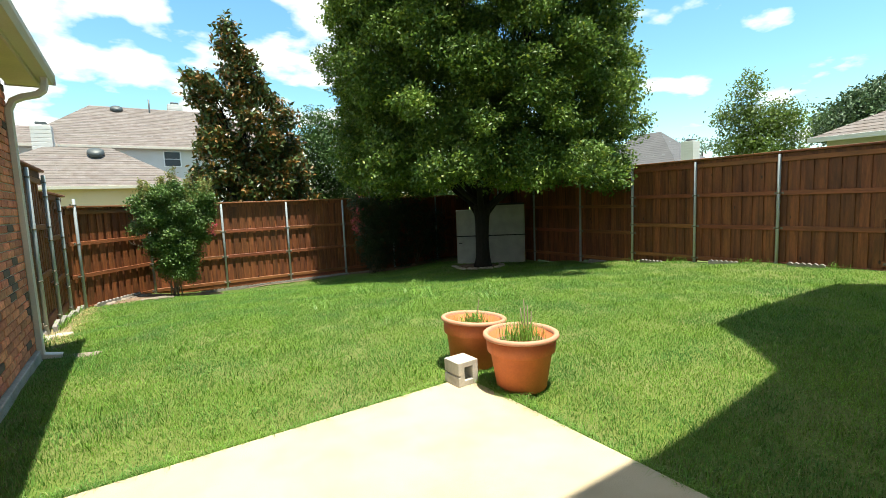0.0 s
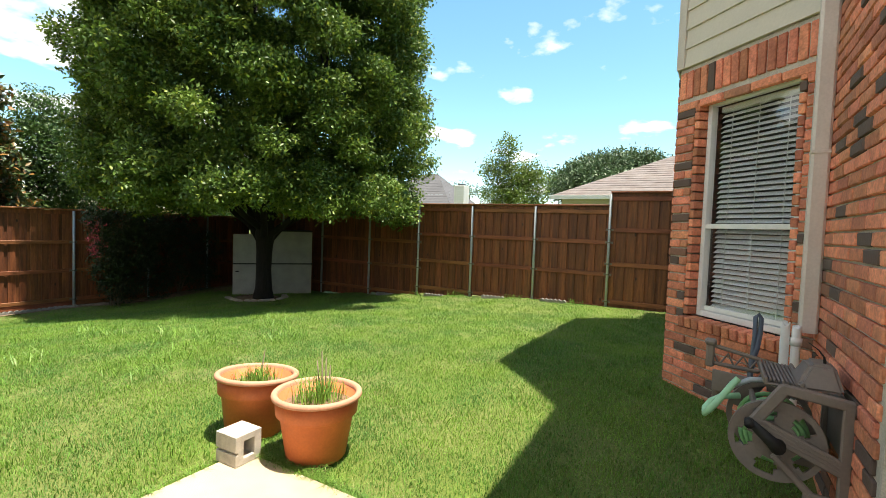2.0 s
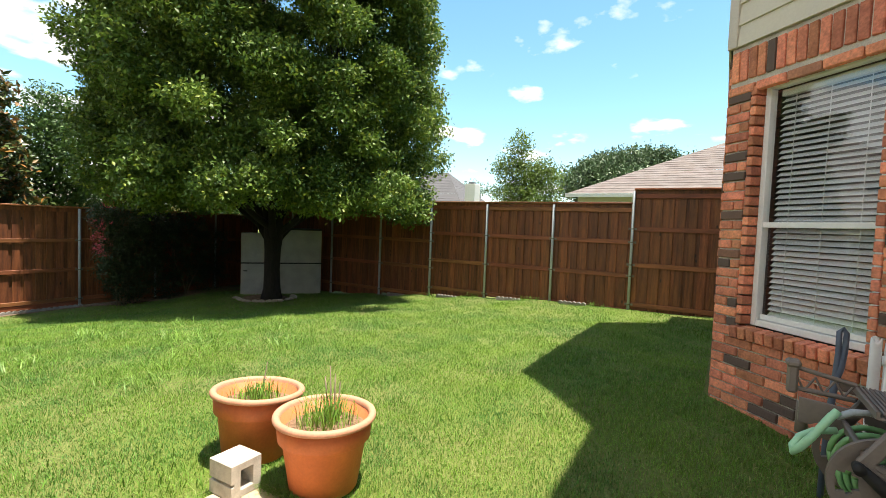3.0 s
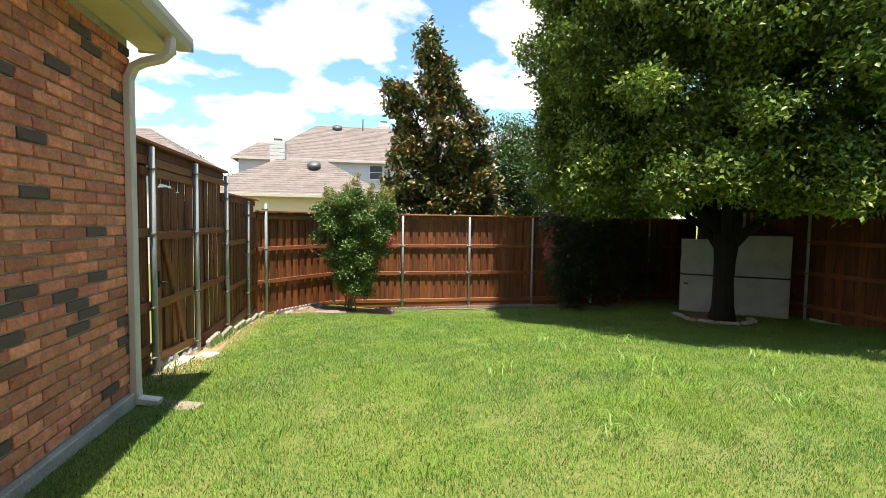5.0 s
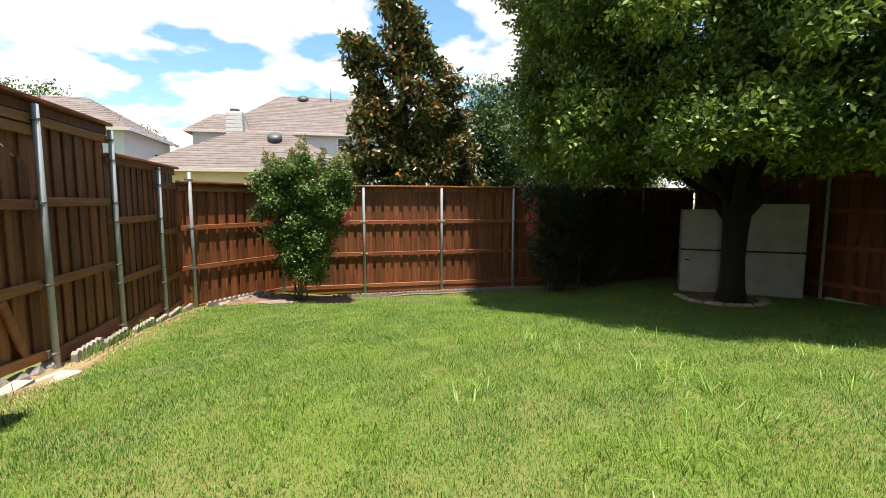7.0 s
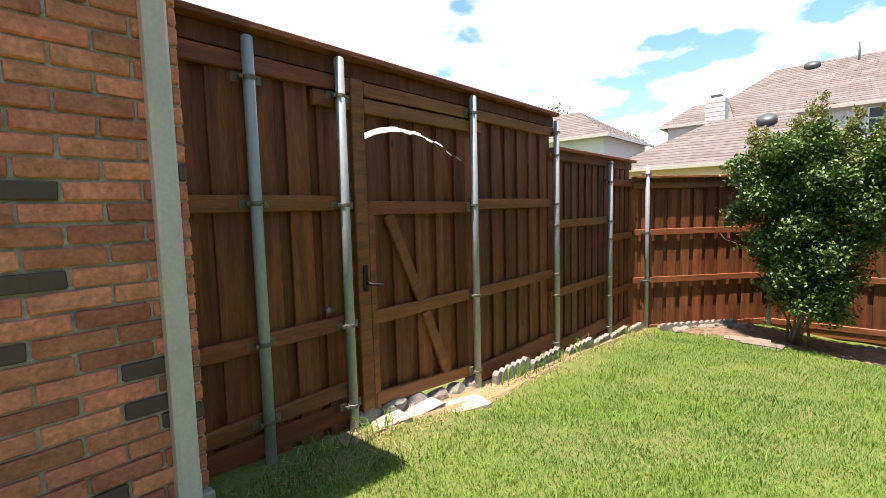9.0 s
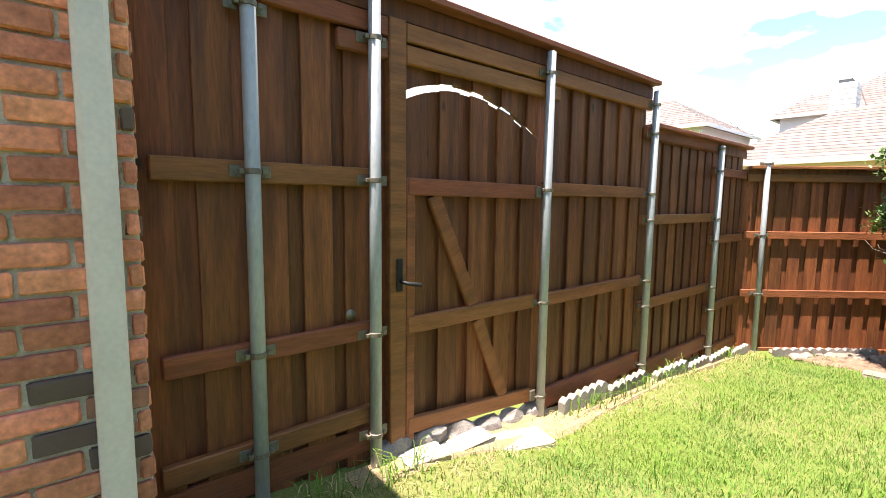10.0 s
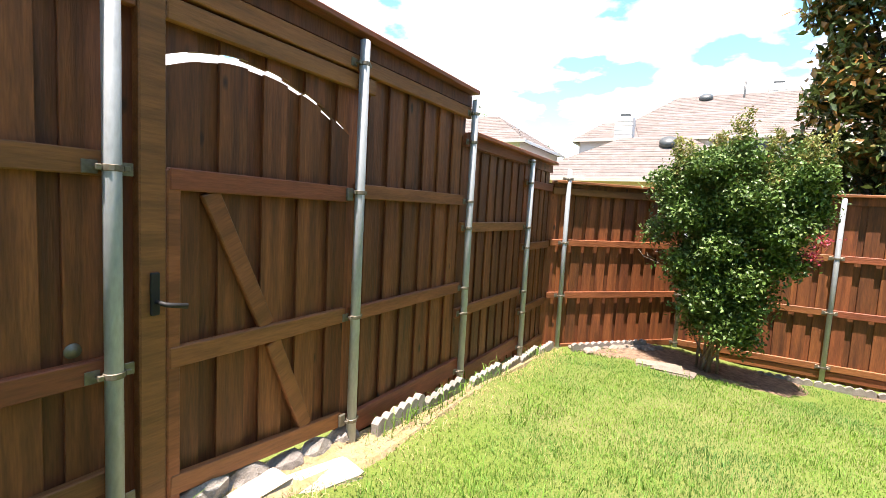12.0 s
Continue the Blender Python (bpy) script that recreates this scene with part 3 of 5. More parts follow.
# the right-hand fence, from the back corner towards the house
X_R, Y_R = 11.11, 14.63
right, L = fence_at("long_fence", (X_R, Y_R), (X_R, -2.0), "long shaded cedar board fence stepping up beside the lawn")
stops = [Y_R - y for y in (14.63, 12.9, 11.13, 9.25, 7.55, 5.93, 4.264, 2.575, 0.9, -0.6, -2.0)]
for i, (u0, u1) in enumerate(zip(stops, stops[1:])):
    zt = 2.01 if i < 4 else 2.25 if i < 7 else 2.54
    rails = (1.20, 0.50, -0.24) if i < 4 else (1.42, 0.715, -0.02) if i < 7 else (1.70, 0.95, 0.12)
    zb = g(X_R, Y_R - (u0 + u1) / 2) - 0.02
    board_run(right, u0, u1, zt - 0.04, zb, 30 + i)
    cap(right, u0 + 0.001, u1 - 0.001, zt)
    for z in rails:
        rail(right, u0 - (0.10 if i in (4, 7) else -0.01), u1 - 0.01 + (0.08 if i in (3, 6) else 0), z)
    rail(right, u0 + 0.01, u1 - 0.01, zt - 0.16)
    if i:
        prev = (1.20, 0.50, -0.24) if i <= 4 else (1.42, 0.715, -0.02) if i <= 7 else (1.70, 0.95, 0.12)
        both = sorted(set(prev + rails), reverse=True)
        ptop = zt - 0.06
        steel_post(right, u0, ptop, g(X_R, Y_R - u0) - 0.2, [z for z in both if z < ptop])


# ---- the house: brick walls ----
BL, BH, JT = 0.240, 0.066, 0.0125


def brick_mesh(length, k):
    key = ("brick", round(length, 3), k)
    if key not in cache:
        r = random.Random(k * 7 + 1)
        bm = box_bm(length, 0.05, BH, 0.006)
        for v in bm.verts:
            v.co += Vector([r.uniform(-0.0025, 0.0025) for _ in range(3)])
        cache[key] = from_bm("brick", bm, M_brick)
    return cache[key]


def lay(wall, p0, p1, z0, z1, holes=(), seed=1, limit=300, near=None):
    """Running-bond bricks on a wall face from p0 to p1; its outer side is to the right of p0 -> p1. They are children of the wall."""
    r = random.Random(seed)
    d = Vector((p1[0] - p0[0], p1[1] - p0[1], 0))
    L = d.length
    d.normalize()
    nrm = Vector((d.y, -d.x, 0))
    ang = math.degrees(math.atan2(d.y, d.x))
    rows = int((z1 - z0) / (BH + JT))
    rest = []
    for k in range(rows):
        z = z0 + (k + 0.5) * (BH + JT)
        u = -(BL + JT) / 2 if k % 2 else 0.0
        while u < L:
            a, b = max(u, 0), min(u + BL, L)
            u += BL + JT
            spans = [(a, b)]
            for h0, h1, hz0, hz1 in holes:
                if hz0 < z < hz1:
                    spans = [s for x, y in spans for s in ((x, min(y, h0 - 0.004)), (max(x, h1 + 0.004), y)) if s[1] - s[0] > 0.03]
            for x, y in spans:
                if y - x < 0.03:
                    continue
                c = (x + y) / 2
                pos = Vector((p0[0], p0[1], 0)) + d * c + nrm * (-0.019 + r.uniform(-0.002, 0.003))
                rest.append((brick_mesh(y - x, r.randrange(3)), pose(pos.x, pos.y, z, 0, r.uniform(-0.25, 0.25), ang)))
    if near and len(rest) > limit:
        rest.sort(key=lambda b: (b[1].translation - Vector((near[0], 0, near[1]))).length)
    for me, m in rest[:limit]:
        part("brick", me, wall, m)
    if rest[limit:]:
        bm = bmesh.new()
        for me, m in rest[limit:]:
            k0 = len(bm.verts)
            bm.from_mesh(me)
            bm.verts.ensure_lookup_table()
            for v in bm.verts[k0:]:
                v.co = m @ v.co
        ob = part("bricks", from_bm("bricks", bm, M_brick_far), wall)
        tagged(ob, "", "", "", "stuff")


def wall_slab(name, p0, p1, z0, z1, t, material, label, holes=()):
    """A wall with thickness behind its face p0 -> p1, with openings through it (u0, u1, z0, z1)."""
    d = Vector((p1[0] - p0[0], p1[1] - p0[1], 0))
    L = d.length
    d.normalize()
    ang = math.degrees(math.atan2(d.y, d.x))
    bm = bmesh.new()
    cuts = sorted({0.0, L, *[h[0] for h in holes], *[h[1] for h in holes]})
    for a, b in zip(cuts, cuts[1:]):
        spans = [(z0, z1)]
        for h in holes:
            if h[0] <= a + 1e-6 and b <= h[1] + 1e-6:
                spans = [(z0, h[2]), (h[3], z1)]
        for s0, s1 in spans:
            bb = box_bm(b - a, t, s1 - s0, 0, ((a + b) / 2, t / 2 + 0.012, (s0 + s1) / 2))
            tmp = bpy.data.meshes.new("tmp")
            bb.to_mesh(tmp)
            bb.free()
            bm.from_mesh(tmp)
            bpy.data.meshes.remove(tmp)
    ob = solo(name, from_bm(name, bm, material), pose(p0[0], p0[1], 0, 0, 0, ang), label, "wall", kind="structure")
    return ob


WX = -0.745
wall_left = wall_slab("wall_left", (WX, 0.6), (WX, 6.69), -0.2, 3.0, 0.25, M_mortar, "red brick house wall with dark scattered bricks")
wall_left.matrix_basis = pose(WX, 0.6, 0, 0, 0, 90)
lay(wall_left, (2.9, 0), (6.09, 0), 0.14, 2.93, seed=3, near=(5.6, 1.0))
wall_left_end = wall_slab("wall_left_end", (WX - 0.012, 6.69), (-7.0, 6.69), -0.3, 3.0, 0.25, M_mortar, "red brick end wall behind the side fence")
lay(wall_left_end, (0.0, 0), (0.35, 0), 0.055, 2.93, seed=4)
solo("foundation", from_bm("foundation", box_bm(0.06, 6.11, 0.46, 0.008, (WX + 0.014, 3.645, -0.10)), M_found), label="grey concrete foundation strip under the brick", category="foundation", kind="structure")

# the bay: window wall at 45 degrees, wall beside it
C0, C1 = (4.355, -0.005), (5.318, 0.958)
BAY = math.hypot(C1[0] - C0[0], C1[1] - C0[1])
W0, W1, WZ0, WZ1 = 0.265, 1.14, 0.915, 2.80
wall_bay = wall_slab("wall_bay", C1, C0, -0.1, 3.14, 0.20, M_mortar, "red brick bay wall round a white window", [(W0 - 0.055, W1 + 0.055, WZ0 - 0.10, WZ1)])
lay(wall_bay, (0.0, 0), (BAY, 0), 0.175, 2.80, [(W0 - 0.055, W1 + 0.055, WZ0 - 0.11, WZ1 + 0.2)], seed=5)
for k in range(24):
    for u in (W0 - 0.028, W1 + 0.028):
        part("brick", box(0.052, 0.125, BH, M_brick, 0.005), wall_bay, at(u, 0.058 + (k % 2) * 0.002, WZ0 + 0.038 + k * (BH + JT)))
lay(wall_bay, (0.0, 0), (BAY, 0), 2.75, 2.85, seed=6)
u = 0.05
while u < BAY - 0.03:
    part("brick", brick_mesh(BL, random.randrange(3)), wall_bay, pose(u, 0.019, 2.985, 0, 90, 0))
    u += BH + JT
u = W0 - 0.05
while u < W1 + 0.02:
    part("brick", box(BH, 0.12, 0.09, M_brick, 0.006), wall_bay, pose(u, 0.025, WZ0 - 0.058, 8, 0, 0))
    u += BH + JT
wall_side = wall_slab("wall_side", C0, (2.9, C0[1]), -0.1, 6.05, 0.20, M_mortar, "red brick wall with a hose reel on it")
lay(wall_side, (0.0, 0), (1.40, 0), 0.1, 4.4, seed=7, near=(1.0, 1.2))
wall_bay_front = wall_slab("wall_bay_front", (8.3, C1[1]), (C1[0] - 0.008, C1[1]), -0.1, 3.14, 0.2, M_mortar, "red brick bay front wall")
lay(wall_bay_front, (1.98, 0), (2.98, 0), 0.175, 3.1, seed=8)
wall_bay_end = wall_slab("wall_bay_end", (9.29, -0.032), (8.3, C1[1]), -0.1, 3.14, 0.2, M_mortar, "red brick return wall of the bay")
wall_slab("wall_house_end", (10.4, -0.05), (9.29, -0.05), -0.1, 6.05, 0.2, M_mortar, "red brick back wall")
wall_slab("wall_recess", (2.9, -1.5), (-0.9, -1.5), -0.1, 6.05, 0.2, M_mortar, "brick wall at the back of the patio")
wall_slab("wall_recess_side", (2.9, -0.27), (2.9, -1.49), -0.1, 6.05, 0.2, M_mortar, "brick wall beside the patio")


def siding(wall_name, p0, p1, z0, z1, label):
    w = wall_slab(wall_name, p0, p1, z0, z1, 0.16, M_siding, label)
    L = math.hypot(p1[0] - p0[0], p1[1] - p0[1])
    z = z0
    while z < z1 - 0.05:
        part("lap_board", box(round(L, 3), 0.016, 0.185, M_siding, 0.002), w, pose(L / 2, 0.000, z + 0.09, -5.5, 0, 0))
        z += 0.172
    part("corner_trim", box(0.09, 0.03, z1 - z0, M_trim, 0.004), w, at(0.03, -0.012, (z0 + z1) / 2))
    return w


siding("siding_bay", (C1[0] + 0.006, C1[1] + 0.006), (C0[0] - 0.02, C0[1] - 0.02), 3.145, 6.05, "cream lap siding above the bay window")
siding("siding_bay_front", (8.3, C1[1] + 0.005), (C1[0], C1[1] + 0.005), 3.145, 6.05, "cream lap siding on the bay front")
siding("siding_bay_end", (9.29, -0.027), (8.3, C1[1] + 0.005), 3.145, 6.05, "cream lap siding on the bay end")

# two-storey eave that throws the shade on the lawn
EZ = 6.10
eave_poly = [(-2.0, 0.42), (4.49, 0.42), (5.49, 1.39), (9.05, 1.39), (10.01, 0.42), (10.9, 0.42), (10.9, -9), (-2.0, -9)]
house_roof = thing("house_roof", None, "shingled two-storey house roof with boxed eaves", "roof")
part("soffit", from_bm("soffit", prism_bm(eave_poly, EZ - 0.04, EZ + 0.02), M_soffit), house_roof)
inner = [(x + (1.0 if x < 0 else -1.0 if x > 9.6 else 0), min(y, 0.42) - 3.5 if y > -5 else -5.5) for x, y in eave_poly]
bm = bmesh.new()
lo = [bm.verts.new((x, y, EZ + 0.024)) for x, y in eave_poly]
hi = [bm.verts.new((x, y, EZ + 1.9)) for x, y in inner]
for i in range(len(lo)):
    j = (i + 1) % len(lo)
    bm.faces.new((lo[i], lo[j], hi[j], hi[i]))
bm.faces.new(hi)
part("roof_slope", from_bm("roof_slope", bm, M_shingle), house_roof)
solo("wall_house_back", box(13, 0.2, 6.0, M_mortar, 0), at(4.4, -8.8, 3.0), "far brick wall of the house", "wall", kind="structure")

# the single-storey wing's eave, gutter and roof
wing = thing("wing_roof", None, "shingled low roof with tan soffit over the brick wing", "roof")
part("soffit", box(0.27, 6.3, 0.02, M_soffit, 0.002), wing, at(-0.61, 3.76, 2.95), "tan painted soffit")
part("fascia", box(0.02, 6.3, 0.15, M_trim, 0.003), wing, at(-0.478, 3.76, 3.005))
part("end_fascia", box(0.29, 0.02, 0.15, M_trim, 0.003), wing, at(-0.62, 6.915, 3.005))
bm = bmesh.new()
vs = [bm.verts.new(v) for v in ((-0.42, 0.55, 3.09), (-0.42, 6.96, 3.09), (-7.3, 6.96, 3.07), (-3.8, 3.5, 4.95), (-3.8, 0.55, 4.95), (-7.3, 0.55, 3.07))]
for f in ((0, 1, 3, 4), (1, 2, 3), (2, 5, 4, 3)):
    bm.faces.new([vs[i] for i in f])
part("roof_slope", from_bm("roof_slope", bm, M_shingle), wing)
gutter = thing("gutter", None, "cream metal gutter along the wing eave", "gutter")
gp = [(0, 0), (0.10, 0.0), (0.125, 0.06), (0.125, 0.11), (0.118, 0.11), (0.118, 0.062), (0.095, 0.006), (0.006, 0.006), (0.006, 0.11), (0, 0.11)]
bm = bmesh.new()
ra = [bm.verts.new((-0.466 + x, 0.6, 2.97 + z)) for x, z in gp]
rb = [bm.verts.new((-0.466 + x, 6.93, 2.97 + z)) for x, z in gp]
for i in range(len(gp)):
    j = (i + 1) % len(gp)
    bm.faces.new((ra[i], ra[j], rb[j], rb[i]))
part("trough", from_bm("trough", bm, M_trim), gutter)
part("end_cap", box(0.125, 0.004, 0.11, M_trim, 0), gutter, at(-0.4035, 6.934, 3.025))


def spout_mesh(points, w, d, material, side=Vector((0, 1, 0))):
    """A square downspout with rounded corners along points."""
    bm = bmesh.new()
    rings = []
    pts = [Vector(p) for p in points]
    for i, p in enumerate(pts):
        t = (pts[min(i + 1, len(pts) - 1)] - pts[max(i - 1, 0)]).normalized()
        b = side
        a = t.cross(b).normalized()
        ring = []
        for sx, sy in ((-1, -.7), (-.7, -1), (.7, -1), (1, -.7), (1, .7), (.7, 1), (-.7, 1), (-1, .7)):
            ring.append(bm.verts.new(p + a * sx * d / 2 + b * sy * w / 2))
        rings.append(ring)
    for r0, r1 in zip(rings, rings[1:]):
        for k in range(8):
            bm.faces.new((r0[k], r0[(k + 1) % 8], r1[(k + 1) % 8], r1[k]))
    bm.faces.new(list(reversed(rings[0])))
    bm.faces.new(rings[-1])
    bmesh.ops.recalc_face_normals(bm, faces=bm.faces)
    return from_bm("pipe", bm, material)


SPY, SPX = 6.595, WX + 0.034
spout = thing("downspout", None, "pale square metal downspout on the brick corner", "downspout")
part("pipe", spout_mesh([(SPX, SPY, 2.64), (SPX, SPY, 0.16)], 0.088, 0.062, M_spout), spout)
part("elbow", spout_mesh([(-0.405, SPY, 2.975), (-0.405, SPY, 2.90), (-0.42, SPY, 2.84), (-0.47, SPY, 2.795), (-0.60, SPY, 2.755), (-0.67, SPY, 2.715), (SPX, SPY, 2.62)], 0.085, 0.060, M_spout), spout)
part("shoe", spout_mesh([(SPX, SPY, 0.24), (SPX, SPY, 0.12), (SPX + 0.02, SPY, 0.06), (SPX + 0.17, SPY + 0.02, 0.02)], 0.093, 0.066, M_spout), spout)
solo("splash_block", from_bm("splash_block", prism_bm([(-0.60, 6.53), (-0.24, 6.46), (-0.19, 6.60), (-0.58, 6.74)], -0.10, 0.005, 0.01), M_rubble), label="flat concrete splash block under the downspout", category="splash block")
spout2 = thing("downspout", None, "tan square downspout in the bay corner", "downspout")
part("pipe", spout_mesh([(4.235, 0.052, 6.0), (4.235, 0.052, 1.02)], 0.075, 0.100, M_spout, Vector((1, 0, 0))), spout2)
part("strap", box(0.085, 0.108, 0.02, M_spout, 0.002), spout2, at(4.235, 0.05, 2.18))


# ---- the bay window ----
window = thing("window_1", pose(C1[0], C1[1], 0, 0, 0, 225), "white single-hung window with half-closed white blinds", "window", kind="structure")
ww, wh, wc = W1 - W0, WZ1 - WZ0, (W0 + W1) / 2
wm = (WZ0 + WZ1) / 2
for name, sx, sz, u, z in (("frame_side", 0.045, wh, W0 + 0.0225, wm), ("frame_side", 0.045, wh, W1 - 0.0225, wm), ("frame_head", ww - 0.092, 0.045, wc, WZ1 - 0.0225), ("frame_sill", ww - 0.092, 0.05, wc, WZ0 + 0.025)):
    part(name, box(round(sx, 3), 0.07, round(sz, 3), M_white, 0.005), window, at(u, 0.120, z))
part("meeting_rail", box(round(ww - 0.094, 3), 0.045, 0.042, M_white, 0.004), window, at(wc, 0.110, 1.71))
for z, h, v in ((2.243, 1.03, 0.122), (1.335, 0.73, 0.132)):
    hw = (ww - 0.10) / 2
    pn = part("pane", mesh_of("pane", [(-hw, 0, -h / 2), (hw, 0, -h / 2), (hw, 0, h / 2), (-hw, 0, h / 2)], [(0, 1, 2, 3)], glass), window, at(wc, v, z))
    pn.visible_shadow = False
part("sash_rail", box(round(ww - 0.10, 3), 0.03, 0.04, M_white, 0.004), window, at(wc, 0.134, WZ0 + 0.074))
blind = thing("window_blind", pose(C1[0], C1[1], 0, 0, 0, 225), "white slatted window blind behind glass", "blind")
part("head_rail", box(round(ww - 0.13, 3), 0.05, 0.05, M_blind, 0.004), blind, at(wc, 0.190, WZ1 - 0.075))
z = WZ1 - 0.13
while z > WZ0 + 0.10:
    part("slat", box(round(ww - 0.13, 3), 0.050, 0.003, M_blind, 0), blind, pose(wc, 0.192, z, 40, 0, 0))
    z -= 0.0435
for du in (-0.25, 0.0, 0.25):
    part("cord", box(0.004, 0.004, round(wh - 0.16, 3), M_blind, 0), blind, at(wc + du, 0.164, wm))
part("bottom_rail", box(round(ww - 0.13, 3), 0.03, 0.02, M_blind, 0.004), blind, at(wc, 0.192, WZ0 + 0.08))
room = bmesh.new()
for c, sx, sy, sz in (((wc, 0.75, wm), 1.6, 0.05, 2.6), ((wc - 0.8, 0.49, wm), 0.05, 0.52, 2.6), ((wc + 0.8, 0.49, wm), 0.05, 0.52, 2.6), ((wc, 0.49, 0.55), 1.6, 0.5, 0.05), ((wc, 0.49, 3.1), 1.6, 0.5, 0.05)):
    bb = box_bm(sx, sy, sz, 0, c)
    tmp = bpy.data.meshes.new("tmp")
    bb.to_mesh(tmp)
    bb.free()
    room.from_mesh(tmp)
    bpy.data.meshes.remove(tmp)
solo("wall_room", from_bm("wall_room", room, M_room), pose(C1[0], C1[1], 0, 0, 0, 225), "dim plain room walls behind the window", "wall", kind="structure")


# ---- foliage ----
def leaf_mesh(name, centres, length, width, seed, material, hang=0.25):
    """Folded leaves, one at each centre."""
    r = np.random.RandomState(seed)
    n = len(centres)
    d = r.normal(0, 1, (n, 3))
    d[:, 2] -= hang
    d /= np.linalg.norm(d, axis=1, keepdims=True)
    q = r.normal(0, 1, (n, 3))
    q[:, 2] *= 0.45
    s = np.cross(d, np.cross(q, d) + 1e-6)
    s = np.cross(d, np.array([[0, 0, 1.0]]) + 0.7 * q)
    s /= np.linalg.norm(s, axis=1, keepdims=True) + 1e-9
    nn = np.cross(s, d)
    ln = (length * r.uniform(0.7, 1.25, n))[:, None]
    wd = (width * r.uniform(0.75, 1.2, n))[:, None]
    mid = centres + d * ln * 0.42
    co = np.stack((centres, mid + s * wd / 2 + nn * wd * 0.18, centres + d * ln, mid - s * wd / 2 + nn * wd * 0.18), 1).reshape(-1, 3)
    base = (np.arange(n) * 4)[:, None]
    loops = (base + np.array([0, 1, 2, 0, 2, 3])).ravel()
    return flat_mesh(name, co, loops, np.full(2 * n, 3), material)


def fill(blobs, per, seed, spray=0.12, shell=0.55):
    """Leaf centres in sprays spread through ellipsoids, denser outside."""
    r = np.random.RandomState(seed)
    out = []
    for cx, cy, cz, rx, ry, rz in blobs:
        vol = (rx * ry * rz) ** (1 / 3)
        m = max(8, int(per * vol * vol))
        k = max(6, m // 14)
        dirs = r.normal(0, 1, (k, 3))
        dirs /= np.linalg.norm(dirs, axis=1, keepdims=True)
        rho = r.uniform(shell ** 3, 1.0, k) ** (1 / 3) * r.uniform(0.86, 1.12, k)
        c = np.array([cx, cy, cz]) + dirs * rho[:, None] * np.array([rx, ry, rz])
        pts = np.repeat(c, 14, 0) + r.normal(0, spray, (k * 14, 3)) * np.array([1, 1, 0.7])
        out.append(pts)
    return np.concatenate(out)


def limb(bm, p0, p1, r0, r1, bend, seed, n=6):
    r = random.Random(seed)
    a, b = Vector(p0), Vector(p1)
    pts = []
    for i in range(n):
        t = i / (n - 1)
        p = a.lerp(b, t) + Vector((0, 0, bend * math.sin(math.pi * t)))
        if 0 < i < n - 1:
            p += Vector([r.uniform(-1, 1) for _ in range(3)]) * (b - a).length * 0.03
        pts.append(p)
    tube_bm(pts, [r0 + (r1 - r0) * (i / (n - 1)) ** 0.7 for i in range(n)], 9, bm)
    return pts


# the big shade tree
TX, TY = 8.85, 11.10
TZ = g(TX, TY)
tree = thing("shade_tree", None, "large dense round-crowned shade tree with dark trunk", "tree")
bm = tube_bm([(TX, TY, TZ - 0.1), (TX, TY, TZ + 0.06), (TX + 0.01, TY, TZ + 0.3), (TX, TY, TZ + 0.8), (TX + 0.02, TY + 0.01, TZ + 1.3), (TX + 0.03, TY, TZ + 1.8), (TX + 0.05, TY, TZ + 2.3)], [0.30, 0.27, 0.215, 0.195, 0.205, 0.25, 0.19], 16)
rt = random.Random(12)
tips = []
for i in range(11):
    a = i * 2 * math.pi / 11 + rt.uniform(-0.2, 0.2)
    rr = rt.uniform(1.6, 3.6)
    z1 = rt.uniform(3.4, 8.0) if i % 3 else rt.uniform(2.4, 3.2)
    p1 = (TX + math.cos(a) * rr, TY + math.sin(a) * rr, z1)
    pts = limb(bm, (TX + 0.08 * math.cos(a), TY + 0.08 * math.sin(a), TZ + rt.uniform(1.4, 2.2)), p1, 0.105, 0.03, rt.uniform(0.0, 0.5), 100 + i)
    for j in range(4):
        s = pts[2 + j % 4]
        e = s + Vector((rt.uniform(-1, 1), rt.uniform(-1, 1), rt.uniform(0.1, 1.3)))
        limb(bm, s, e, 0.03, 0.008, 0.1, 200 + i * 5 + j, 4)
limb(bm, (TX, TY, TZ + 1.9), (TX - 0.1, TY + 0.1, 9.2), 0.15, 0.03, 0, 300, 8)
part("trunk", from_bm("trunk", bm, M_bark, True), tree)
blobs = []
rt = random.Random(5)
for i in range(520):
    z = 2.35 + 8.3 * ((i * 0.75488) % 1.0)
    f = min(1.0, 0.80 + 0.22 * (z - 2.3)) if z < 3.2 else 1.0 if z < 6.5 else math.sqrt(max(0.02, 1 - ((z - 6.5) / 4.6) ** 2))
    a = 2 * math.pi * ((i * 0.56984) % 1.0) + rt.uniform(-0.1, 0.1)
    rr = 3.92 * f * (1.0 if i % 3 else rt.uniform(0.6, 0.9)) * rt.uniform(0.86, 1.06)
    s = rt.uniform(0.32, 0.60)
    blobs.append((TX + math.cos(a) * rr, TY + math.sin(a) * rr, z, s, s, s * 0.78))
